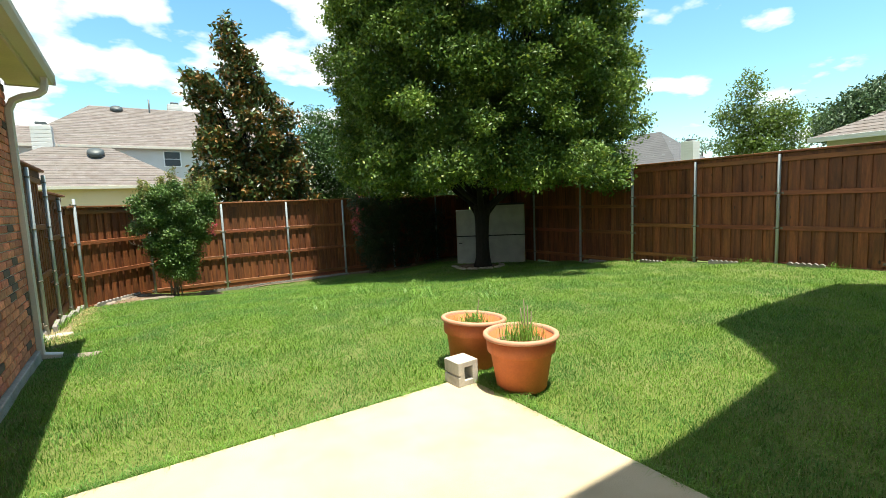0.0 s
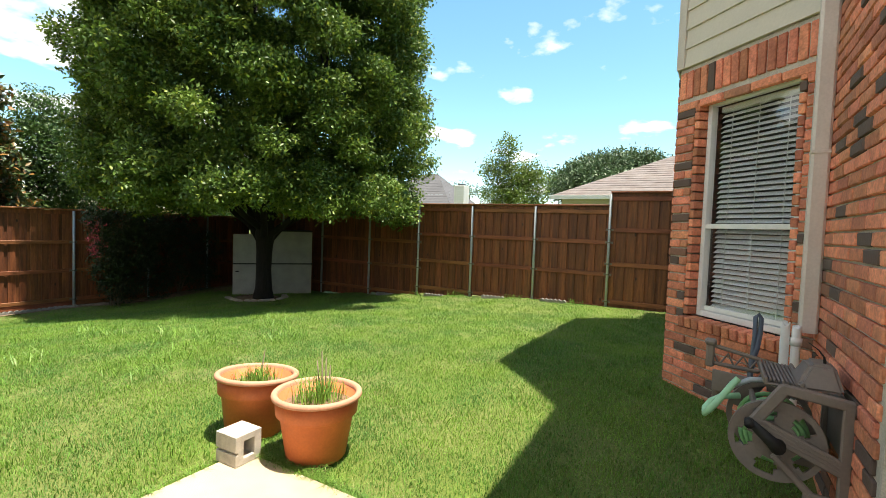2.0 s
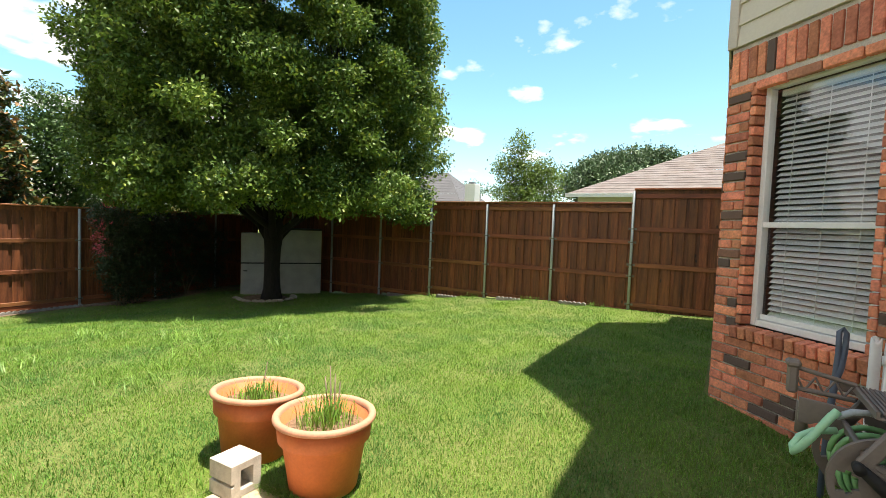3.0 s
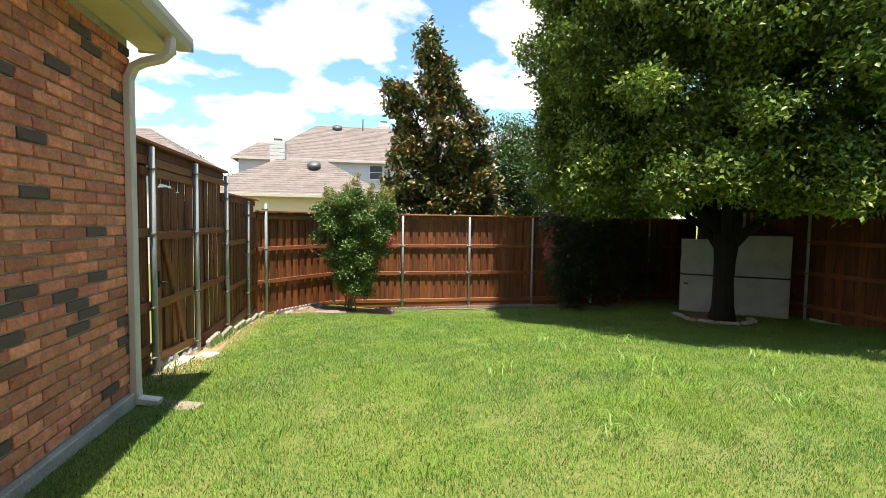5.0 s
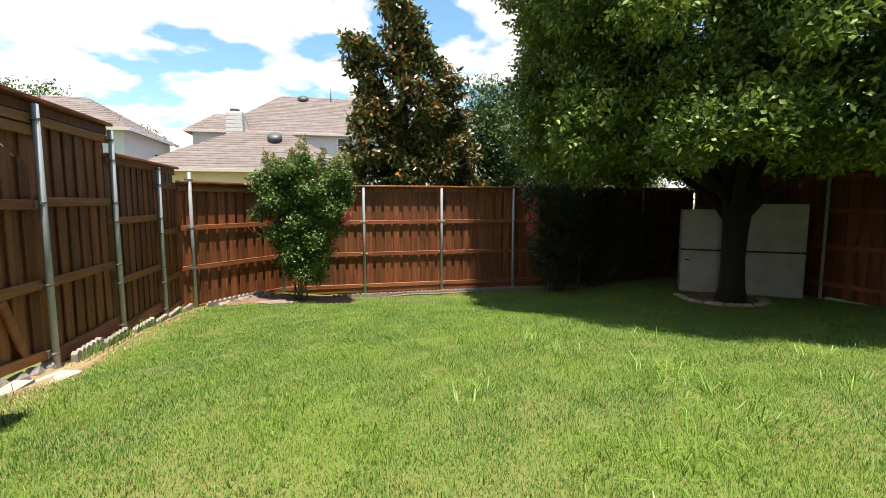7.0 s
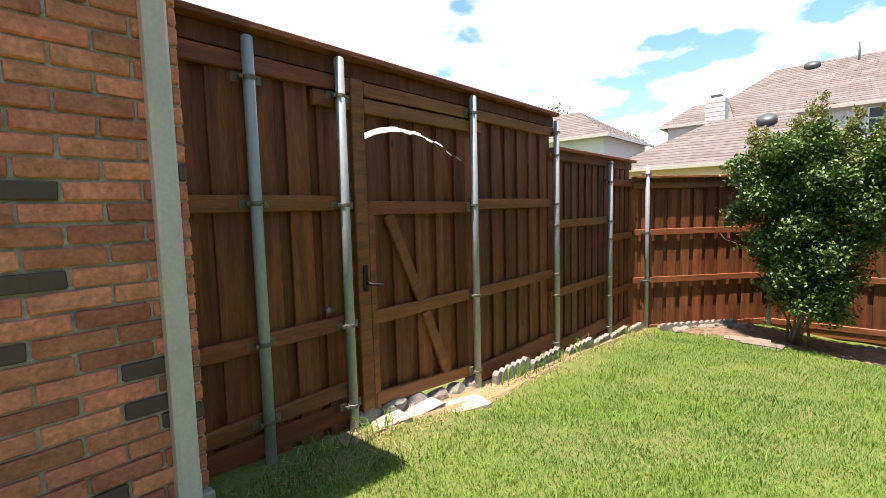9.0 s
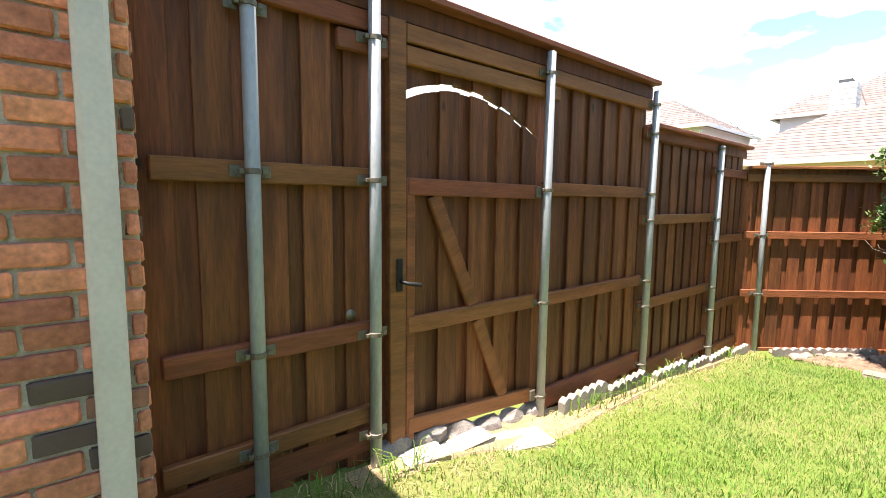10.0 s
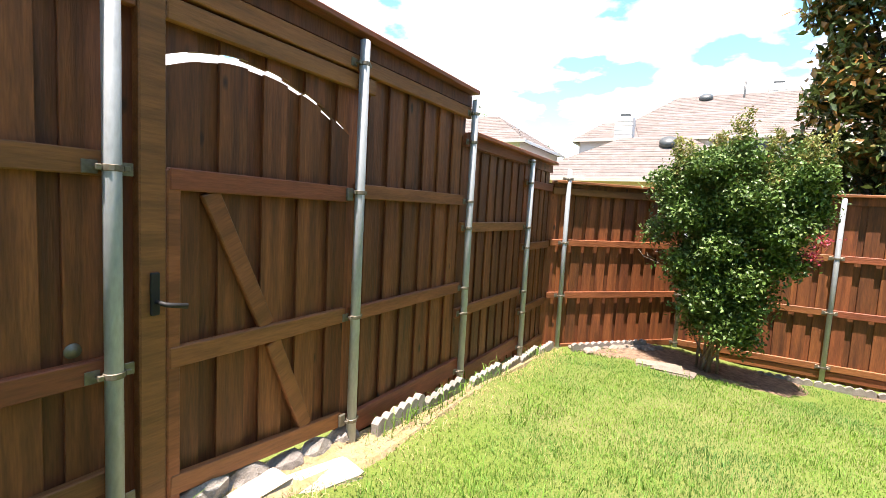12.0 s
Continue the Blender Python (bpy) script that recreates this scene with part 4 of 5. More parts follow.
# hanging sprays on the house side of the crown
for x, y, z, s in ((8.3, 6.85, 2.25, 0.5), (9.5, 7.2, 2.0, 0.45), (6.3, 8.3, 2.3, 0.5), (10.8, 8.0, 2.1, 0.55), (5.2, 10.2, 2.3, 0.5), (11.6, 9.2, 2.3, 0.7), (7.3, 8.0, 2.3, 0.5)):
    blobs.append((x, y, z, s, s, s))
for i in range(34):
    a, rr = i * 2.39996, 1.5 + 2.35 * math.sqrt((i + 0.5) / 34)
    blobs.append((TX + math.cos(a) * rr, TY + math.sin(a) * rr, rt.uniform(2.05, 2.6), 0.55, 0.55, 0.42))
for i in range(60):
    a, rr, z = i * 2.39996, 3.0 * math.sqrt((i + 0.5) / 60), 3.0 + 6.5 * rt.random()
    blobs.append((TX + math.cos(a) * rr, TY + math.sin(a) * rr, z, 0.75, 0.75, 0.5))
pts = fill(blobs, 5200, 31, 0.085, 0.3)
part("crown", leaf_mesh("crown", pts, 0.096, 0.054, 32, M_leaf), tree, label="dense dark green glossy leaves")

# trees behind the fences


def far_tree(name, base, blobs, per, leaf, width, material, label, seed, spray=0.2, trunk=0.12, shell=0.45):
    t = thing(name, None, label, "tree")
    x, y = base
    top = max(b[2] for b in blobs)
    bm = tube_bm([(x, y, g(x, y) - 0.2), (x + 0.05, y, top * 0.4), (x, y, top * 0.85)], [trunk, trunk * 0.8, trunk * 0.25], 9)
    for i, b in enumerate(blobs):
        limb(bm, (x, y, max(g(x, y) + 0.8, b[2] * 0.55)), b[:3], trunk * 0.4, 0.015, 0.1, seed + i, 4)
    part("trunk", from_bm("trunk", bm, M_bark, True), t)
    part("crown", leaf_mesh("crown", fill(blobs, per, seed, spray, shell), leaf, width, seed + 1, material), t)
    return t


rm = random.Random(8)
mag_blobs = [(3.55, 18.5, 7.9, 0.28, 0.28, 0.40), (3.6, 18.5, 7.3, 0.50, 0.45, 0.40), (3.85, 18.5, 6.8, 0.55, 0.5, 0.45), (3.65, 18.4, 6.3, 0.5, 0.5, 0.4), (4.15, 18.5, 6.1, 0.55, 0.5, 0.45), (2.35, 18.3, 5.95, 0.42, 0.4, 0.30),
             (2.85, 18.4, 5.7, 0.45, 0.4, 0.35), (2.3, 18.3, 5.3, 0.30, 0.3, 0.22), (2.75, 18.4, 5.0, 0.35, 0.3, 0.4), (4.75, 18.4, 5.45, 0.36, 0.36, 0.34), (3.8, 18.4, 5.5, 0.7, 0.6, 0.5)]
for z, x0, x1, n in ((4.75, 2.95, 4.95, 3), (4.1, 2.85, 5.35, 4), (3.5, 2.75, 5.4, 4), (2.9, 2.45, 5.4, 5), (2.2, 2.45, 5.6, 5), (1.5, 2.5, 5.7, 5)):
    for i in range(n):
        mag_blobs.append((x0 + (x1 - x0) * i / (n - 1) + rm.uniform(-0.15, 0.15), 18.5 + rm.uniform(-0.7, 0.4), z + rm.uniform(-0.2, 0.2), 0.52, 0.5, 0.46))
far_tree("magnolia_tree", (3.75, 18.5), mag_blobs, 3200, 0.20, 0.10, M_mag, "tall conical magnolia with rusty undersides behind the fence", 60, 0.10, 0.14)
far_tree("green_tree", (6.9, 19.6), [(6.6, 19.4, 3.6, 0.9, 0.8, 1.2), (7.4, 19.6, 3.2, 1.0, 0.9, 1.3), (6.0, 19.4, 2.4, 0.9, 0.8, 0.9), (7.0, 19.6, 4.8, 0.7, 0.7, 0.8), (8.2, 19.8, 2.2, 1.1, 0.8, 1.0), (6.6, 19.6, 1.4, 1.2, 0.8, 0.8)], 4200, 0.13, 0.065, M_far, "pale green broadleaf tree behind the back fence", 70)
far_tree("green_tree", (10.5, 21.0), [(9.9, 21, 2.6, 1.4, 1.0, 1.3), (11.5, 21, 3.0, 1.4, 1.0, 1.4), (13, 20, 2.4, 1.3, 1.0, 1.2)], 3000, 0.14, 0.07, M_far, "green broadleaf tree half hidden by the shade tree", 75)
far_tree("green_tree", (15.5, 16.5), [(14.6, 16.8, 2.2, 1.2, 1.2, 1.1), (16.2, 15.4, 2.5, 1.4, 1.4, 1.2), (15.2, 14.0, 2.0, 1.1, 1.2, 1.0), (17.5, 17.5, 3.0, 1.5, 1.5, 1.4)], 3000, 0.14, 0.07, M_far, "sunlit green tree beyond the long fence", 80)
far_tree("pale_tree", (25.0, 10.6), [(25, 10.9, 6.2, 0.5, 0.6, 0.7), (25, 11.6, 5.0, 0.7, 0.8, 0.8), (25, 10.4, 4.6, 0.9, 0.9, 1.0), (25, 9.3, 4.6, 0.8, 0.8, 0.8), (25, 11.2, 3.6, 0.9, 1.1, 0.8), (25, 9.6, 3.4, 1.1, 1.0, 0.8)], 2400, 0.16, 0.08, M_pale, "airy yellow-green tree beyond the long fence", 85, 0.22, 0.09, 0.2)
oak_blobs = []
for i in range(60):
    a = i * 2.39996
    f = math.sqrt((i + 0.5) / 60)
    zz = 7.9 - 2.6 * f * f
    oak_blobs.append((41 + math.cos(a) * 4.6 * f, 7.6 + math.sin(a) * 5.6 * f, zz + rm.uniform(-0.4, 0.4), 1.0, 1.1, 0.85))
    if i % 2:
        oak_blobs.append((40 + math.cos(a) * 4.2 * f, 7.6 + math.sin(a) * 5.4 * f, 4.4 + rm.uniform(-1.2, 0.8), 1.0, 1.0, 0.8))
far_tree("oak_tree", (41, 7.6), oak_blobs, 520, 0.26, 0.14, M_oak_haze, "broad dark green oak far beyond the fence", 90, 0.3, 0.3)
far_tree("far_tree", (-13.0, 46.0), [(-13.2, 46, 6.6, 1.6, 1.3, 1.0), (-11.8, 46, 6.0, 1.0, 1.0, 0.8), (-10.2, 46, 5.0, 1.1, 1.0, 0.8)], 300, 0.24, 0.12, M_far, "green tree tops between the far houses", 95, 0.25, 0.2)
far_tree("far_tree", (-18.0, 41.0), [(-18.4, 41, 8.6, 1.7, 1.4, 0.9), (-16.6, 41, 8.4, 1.4, 1.2, 0.8), (-20, 41, 8.4, 1.6, 1.4, 0.9), (-15.2, 41, 7.6, 1.0, 1.0, 0.7)], 300, 0.24, 0.12, M_far, "green tree tops behind a grey roof", 97, 0.25, 0.2)
far_tree("far_tree", (52.0, 27.0), [(52, 27, 6.2, 1.5, 2.0, 0.9), (52, 24, 6.0, 1.2, 1.5, 0.8), (52, 30, 6.6, 1.2, 1.5, 0.8)], 250, 0.3, 0.15, M_oak_haze, "dark tree tops behind the grey house", 99, 0.3, 0.2)


def shrub(name, base, blobs, per, material, label, seed, blossoms=(), stems=6):
    t = thing(name, None, label, "shrub")
    rs = random.Random(seed)
    x, y = base
    for i in range(stems):
        b = blobs[i % len(blobs)]
        bx, by = x + rs.uniform(-0.14, 0.14), y + rs.uniform(-0.10, 0.10)
        bm = bmesh.new()
        limb(bm, (bx, by, g(x, y) - 0.04), (b[0] + rs.uniform(-0.2, 0.2), b[1], b[2] + b[5] * 0.4), 0.020, 0.006, 0.05, seed + i, 6)
        part("stem", from_bm("stem", bm, M_twig, True), t)
    part("leaves", leaf_mesh("leaves", fill(blobs, per, seed, 0.065, 0.4), 0.056, 0.033, seed + 1, material, 0.0), t)
    if blossoms:
        part("blossoms", leaf_mesh("blossoms", fill(blossoms, 3800, seed + 2, 0.04, 0.1), 0.035, 0.028, seed + 3, M_pink, 0.0), t, label="crumpled pink blossoms")
    return t


rb = random.Random(4)
bb1 = [(1.05, 13.45, 1.45, 0.52, 0.42, 0.50), (1.02, 13.45, 1.90, 0.46, 0.38, 0.34), (0.98, 13.4, 0.80, 0.44, 0.38, 0.50), (1.14, 13.35, 0.22, 0.32, 0.28, 0.34), (0.92, 13.4, 0.45, 0.30, 0.28, 0.36)]
for i in range(30):
    a = i * 2.39996
    z0 = -0.12 + 2.2 * (i + 0.5) / 30
    wide = 0.26 + 0.50 * min(1.0, max(0.0, (z0 - 0.3) / 0.9))
    bb1.append((1.04 + math.cos(a) * wide, 13.42 + 0.35 * math.sin(a), z0, rb.uniform(0.15, 0.25), 0.2, rb.uniform(0.14, 0.24)))
tips1 = []
for i in range(44):
    x0, y0 = rb.uniform(0.42, 1.84), 13.45 + rb.uniform(-0.3, 0.3)
    z0 = 2.00 + rb.uniform(-0.25, 0.55) * (1 - abs(x0 - 1.05) / 1.4)
    for k in range(6):
        q = 0.028 + 0.02 * k
        (tips1 if k < 3 else bb1).append((x0 + (x0 - 1.1) * 0.03 * (4 - k), y0, z0 - 0.11 * k, q, q, 0.09))
myrtle = shrub("crape_myrtle", (0.95, 13.42), bb1, 24000, M_bush, "leafy green crape myrtle on thin stems", 120, [(1.92, 13.25, 1.18, 0.10, 0.08, 0.07), (1.84, 13.25, 0.98, 0.05, 0.05, 0.04)], 11)
part("new_growth", leaf_mesh("new_growth", fill(tips1, 26000, 127, 0.03, 0.1), 0.042, 0.022, 128, M_tip, -0.5), myrtle, label="pale yellowish new shoots")
rt_ = random.Random(77)
for i in range(8):
    p = Vector((0.38 + rt_.uniform(-0.05, 0.2), 13.3 + rt_.uniform(-0.1, 0.1), rt_.uniform(0.5, 1.35)))
    e = p + Vector((rt_.uniform(-0.34, -0.16), rt_.uniform(-0.05, 0.05), rt_.uniform(-0.02, 0.22)))
    path = [p + Vector((0.35, 0.1, -0.1)), p.lerp(e, 0.3) + Vector((0, 0, 0.04)), e, e + Vector((rt_.uniform(-0.08, 0.04), 0, rt_.uniform(0.03, 0.1)))]
    part("twig", from_bm("twig", tube_bm(path, [0.007, 0.005, 0.003, 0.002], 6), M_twig, True), myrtle, label="thin bare tan twig")
bb2 = [(6.5, 13.75, 1.35, 0.6, 0.5, 0.6), (6.9, 13.8, 0.6, 0.6, 0.45, 0.7), (6.25, 13.7, 0.5, 0.4, 0.4, 0.7), (6.6, 13.8, -0.2, 0.5, 0.4, 0.4), (6.0, 13.6, 1.5, 0.3, 0.3, 0.35), (7.4, 13.9, 1.3, 0.6, 0.45, 0.5)]
# this myrtle's leaves are coloured darker than the front one's to stand for shade
shrub("crape_myrtle", (6.5, 13.8), bb2, 15000, M_shaded_leaf, "shaded crape myrtle with pink blossoms by the fence", 130, [(5.75, 13.2, 1.0, 0.26, 0.18, 0.22), (5.62, 13.2, 0.72, 0.22, 0.18, 0.14), (5.95, 13.2, 1.9, 0.24, 0.18, 0.15), (5.8, 13.2, 1.35, 0.18, 0.16, 0.15)], 6)
bb3 = [(7.9, 14.1, 0.5, 0.6, 0.3, 0.8), (8.5, 14.15, 0.2, 0.5, 0.3, 0.7), (7.6, 14.0, -0.3, 0.5, 0.3, 0.4), (8.3, 14.1, 1.2, 0.6, 0.3, 0.5), (9.1, 14.1, 0.6, 0.5, 0.3, 0.8), (9.0, 14.1, -0.2, 0.5, 0.3, 0.5)]
shrub("ivy_shrub", (8.2, 14.2), bb3, 9000, M_shaded_leaf, "dark evergreen shrub massed against the back fence", 140, (), 5)

# ---- pots and block ----


def planter(name, x, y, label, tilt, seed, stalks):
    z = g(x, y) + 0.012
    t = thing(name, pose(x, y, z, tilt[0], tilt[1], 30 * seed), label, "plant pot", "clay pots at the patio corner")
    part("body", from_bm("body", lathe([(0.0, 0.0), (0.195, 0.0), (0.203, 0.012), (0.248, 0.295), (0.268, 0.305), (0.274, 0.31), (0.284, 0.425), (0.262, 0.425), (0.245, 0.33), (0.0, 0.33)], 48), M_pot, True), t)
    part("rim", from_bm("rim", lathe([(0.281, 0.418), (0.302, 0.421), (0.307, 0.432), (0.303, 0.447), (0.290, 0.455), (0.272, 0.452), (0.262, 0.440), (0.262, 0.40)], 48), M_rim, True), t, label="sun-faded rolled rim")
    part("soil", from_bm("soil", lathe([(0.0, 0.372), (0.12, 0.368), (0.2, 0.36), (0.257, 0.352)], 32), M_soil, True), t, label="dry brown soil")
    r = np.random.RandomState(seed)
    n = 280
    px, py = r.normal(0.02, 0.085, n), r.normal(0, 0.07, n)
    h = r.uniform(0.06, 0.20, n) * stalks
    a = r.uniform(0, 6.28, n)
    co = []
    for i in range(n):
        lx, ly = math.cos(a[i]) * h[i] * 0.5, math.sin(a[i]) * h[i] * 0.5
        wx_, wy_ = 0.0024 * math.sin(a[i]), -0.0024 * math.cos(a[i])
        co += [(px[i] - wx_, py[i] - wy_, 0.36), (px[i] + wx_, py[i] + wy_, 0.36), (px[i] + lx * .4 + wx_, py[i] + ly * .4 + wy_, 0.36 + h[i] * .7), (px[i] + lx * .4 - wx_, py[i] + ly * .4 - wy_, 0.36 + h[i] * .7), (px[i] + lx, py[i] + ly, 0.36 + h[i])]
    loops = ((np.arange(n) * 5)[:, None] + np.array([0, 1, 2, 3, 3, 2, 4])).ravel()
    pl = solo("potted_grass", flat_mesh("potted_grass", np.array(co), loops, np.tile([4, 3], n), M_weed), t.matrix_basis.copy(), "green onion-like grass tuft growing in a pot", "plant")
    for k in range(4 if stalks > 0.9 else 1):
        bm = tube_bm([(0.12 + 0.02 * k, 0.03 * k - 0.05, 0.355), (0.125 + 0.018 * k, 0.03 * k - 0.05, 0.46), (0.11 + 0.03 * k, 0.04 * k - 0.06, 0.60 + 0.04 * (k % 3))], [0.006, 0.006, 0.003], 6)
        part("stalk", from_bm("stalk", bm, M_twig, True), pl, label="tall dry stalk")
    return t


planter("clay_pot", 2.775, 2.925, "large terracotta plant pot with green grass tuft", (0, 0), 1, 1.0)
planter("clay_pot", 2.775, 3.59, "large tilted terracotta pot with sparse dry grass", (3.5, 2.5), 2, 0.75)

S = 0.203
blk = bmesh.new()
bx, bz = (0.0, 0.018, 0.062, 0.146, S), (0.0, 0.045, 0.080, 0.096, 0.158, S)
grid = [[blk.verts.new((x, 0, z)) for z in bz] for x in bx]
for i in range(4):
    for j in range(5):
        if (i == 2 and 1 <= j <= 3) or (i == 0 and j == 2):
            continue
        blk.faces.new((grid[i][j], grid[i + 1][j], grid[i + 1][j + 1], grid[i][j + 1]))
pushed = bmesh.ops.extrude_face_region(blk, geom=blk.faces[:])
bmesh.ops.translate(blk, vec=(0, S, 0), verts=[v for v in pushed["geom"] if isinstance(v, bmesh.types.BMVert)])
bmesh.ops.recalc_face_normals(blk, faces=blk.faces)
sharp = [e for e in blk.edges if len(e.link_faces) == 2 and e.calc_face_angle(0) > 0.5]
bmesh.ops.bevel(blk, geom=sharp, offset=0.0035, segments=1, affect="EDGES")
block = thing("concrete_block", pose(2.345, 3.206, 0.001, 0, 0, 1.5), "grey half concrete block lying at the patio corner", "block")
part("body", from_bm("body", blk, M_block), block)


# ---- edging, stones and beds ----
def edging_mesh(length, h=0.14, t=0.055, scallops=6):
    poly = [(0, 0), (length, 0)]
    n = scallops * 6
    for i in range(n, -1, -1):
        poly.append((length * i / n, h - 0.028 + 0.028 * abs(math.sin(math.pi * scallops * i / n))))
    bm = prism_bm(poly, -t / 2, t / 2)
    bmesh.ops.rotate(bm, cent=(0, 0, 0), matrix=Matrix.Rotation(radians(90), 3, "X"), verts=bm.verts)
    return from_bm("edging", bm, M_edge)


edge_me = edging_mesh(0.60)


def edging(x0, y0, x1, y1, group, sink=0.05):
    d = math.hypot(x1 - x0, y1 - y0)
    n = max(1, int(d / 0.615))
    a = math.degrees(math.atan2(y1 - y0, x1 - x0))
    for i in range(n):
        x, y = x0 + (x1 - x0) * i * 0.615 / d, y0 + (y1 - y0) * i * 0.615 / d
        mx_, my_ = x + (x1 - x0) / d * 0.3, y + (y1 - y0) / d * 0.3
        e = solo("edging_block", edge_me, pose(x, y, min(g(x, y), g(mx_, my_)) - sink + random.uniform(-0.008, 0.012), random.uniform(-4, 4), random.uniform(-1, 1), a + random.uniform(-2, 2)), "scalloped concrete edging block along the fence", "edging", group)


edging(-0.90, 9.15, -0.90, 10.42, "edging blocks by the fence", 0.015)
edging(-0.885, 10.52, -0.88, 13.0, "edging blocks by the fence", 0.05)
edging(-0.62, 13.02, 0.45, 14.2, "edging blocks by the fence", 0.04)
edging(1.55, 14.25, 6.2, 14.3, "edging blocks by the fence", 0.06)
for y in (3.4, 4.9, 6.6, 8.2):
    edging(10.86, y, 10.86, y + 0.75, "edging blocks by the fence", 0.06)


def stone_mesh(seed, sx, sy, sz, material=M_stone):
    bm = bmesh.new()
    bmesh.ops.create_icosphere(bm, subdivisions=2, radius=1.0)
    o = Vector((seed * 3.7, seed * 1.3, 0))
    for v in bm.verts:
        k = 1 + 0.28 * noise.noise(v.co * 1.4 + o)
        v.co = Vector((v.co.x * sx * k, v.co.y * sy * k, max(v.co.z, -0.4) * sz * k))
    return from_bm("stone", bm, material, False)


rs = random.Random(17)
stones = [stone_mesh(i, 0.10, 0.07, 0.045) for i in range(5)]
for i in range(15):
    a = math.pi * (0.80 + 1.05 * i / 14)
    x, y = TX + 0.72 * math.cos(a) + rs.uniform(-0.05, 0.05), TY + 0.25 + 0.72 * math.sin(a)
    solo("stone", stones[i % 5], pose(x, y, g(x, y) + 0.025, 0, 0, rs.uniform(0, 360)), "pale rough limestone in a ring round the tree", "stone", "stones round the tree")
rubble = [stone_mesh(10 + i, 0.10, 0.07, 0.045, M_rubble) for i in range(5)]
for i in range(14):
    t = i / 13
    x, y = -0.55 + 0.9 * t + rs.uniform(-0.06, 0.06), 13.12 + 0.92 * t + rs.uniform(-0.1, 0.02)
    solo("stone", rubble[i % 5], pose(x, y, g(x, y) + 0.02, 0, 0, rs.uniform(0, 360)), "rough brown rubble stone in the corner bed", "stone", "stones in the corner bed")
for x, y, sx, sy, rz in ((-0.91, 7.92, 0.27, 0.15, 84), (-0.90, 8.24, 0.34, 0.16, 92), (-0.80, 8.60, 0.36, 0.20, 72), (0.45, 13.02, 0.50, 0.24, 4), (0.62, 12.86, 0.45, 0.20, -4)):
    bm = box_bm(sx, sy, 0.05, 0.012)
    for v in bm.verts:
        v.co += Vector((rs.uniform(-0.02, 0.02), rs.uniform(-0.02, 0.02), 0))
    solo("stepping_stone", from_bm("stepping_stone", bm, M_stone if y < 10 else M_rubble), pose(x, y, g(x, y) + 0.008, 0, 0, rz), "flat pale stepping stone set in the ground", "paving stone", "stepping stones")
for i in range(6):
    y = 7.82 + 0.235 * i
    solo("stone", stone_mesh(20 + i, 0.135, 0.07, 0.085, M_edge), pose(-1.035, y, g(-1.0, y) + 0.02, 0, 0, 88 + rs.uniform(-8, 8)), "grey rough stone under the gate", "stone", "stones under the gate")


def bed(name, poly, material, label, lift=0.012):
    bm = bmesh.new()
    cx_, cy_ = sum(p[0] for p in poly) / len(poly), sum(p[1] for p in poly) / len(poly)
    rings = []
    for k, f in enumerate((1.0, 0.75, 0.5, 0.25)):
        rings.append([bm.verts.new((cx_ + (x - cx_) * f, cy_ + (y - cy_) * f, g(cx_ + (x - cx_) * f, cy_ + (y - cy_) * f) + (lift + 0.02 * random.random() if k else -0.03))) for x, y in poly])
    n = len(poly)
    for a, b in zip(rings, rings[1:]):
        for i in range(n):
            bm.faces.new((a[i], a[(i + 1) % n], b[(i + 1) % n], b[i]))
    bm.faces.new(rings[-1])
    return solo(name, from_bm(name, bm, material), None, label, "bed", kind="structure")


bed("mulch_bed", [(-0.8, 13.0), (-0.3, 12.95), (0.4, 12.98), (1.2, 13.05), (1.9, 13.4), (2.2, 14.0), (2.2, 14.5), (1.2, 14.5), (0.5, 14.4), (0.1, 14.0), (-0.4, 13.45)], M_mulch, "dry brown mulch bed in the yard corner")
bed("soil_strip", [(2.2, 14.12), (4, 14.16), (6, 14.15), (8, 13.6), (10.6, 13.4), (10.9, 14.5), (8, 14.55), (5, 14.55), (2.2, 14.52)], M_mulch, "bare soil strip under the back fence")
bed("soil_strip", [(-1.04, 7.2), (-0.84, 7.25), (-0.72, 8.2), (-0.68, 9.1), (-0.78, 10.2), (-0.8, 11.6), (-0.8, 13.0), (-1.04, 12.95), (-1.04, 10.0)], mat("dry_dirt", (0.27, 0.20, 0.12), 1.0, vary=0.35, scale=6, bump=0.7, bscale=50, second=(0.24, 0.2, 0.09)), "bare dry soil strip under the side fence", 0.006)
bed("tree_bed", [(TX + 0.72 * math.cos(a * 0.5236), TY + 0.25 + 0.7 * math.sin(a * 0.5236)) for a in range(12)], M_mulch, "dark mulch ring round the trunk")

# dry straw and weeds along the side fence
r = np.random.RandomState(41)
n = 2600
sx_, sy_ = r.normal(-0.80, 0.14, n), r.uniform(7.0, 13.0, n)
k = sx_ > -1.0
weed_at = np.array([(3.7, 8.09), (4.23, 6.97), (5.52, 6.83), (3.45, 6.12), (4.28, 6.31), (3.77, 8.62), (4.3, 7.4), (5.0, 8.6), (6.2, 7.6), (2.6, 7.2), (4.9, 5.9), (3.0, 5.6)])
ox = (weed_at[:, :1] + r.normal(0, 0.16, (12, 46))).ravel()
oy = (weed_at[:, 1:] + r.normal(0, 0.12, (12, 46))).ravel()
solo("crabgrass", blades(len(ox), 45, (ox, oy), 0.18, 0.010, 2.2, mat("crabgrass_blade", (0.165, 0.30, 0.045), 0.5, vary=0.2, island=0.2, bump=0, trans=0.3), "crabgrass"), label="pale broad-bladed crabgrass clumps in the lawn", category="grass", kind="stuff")
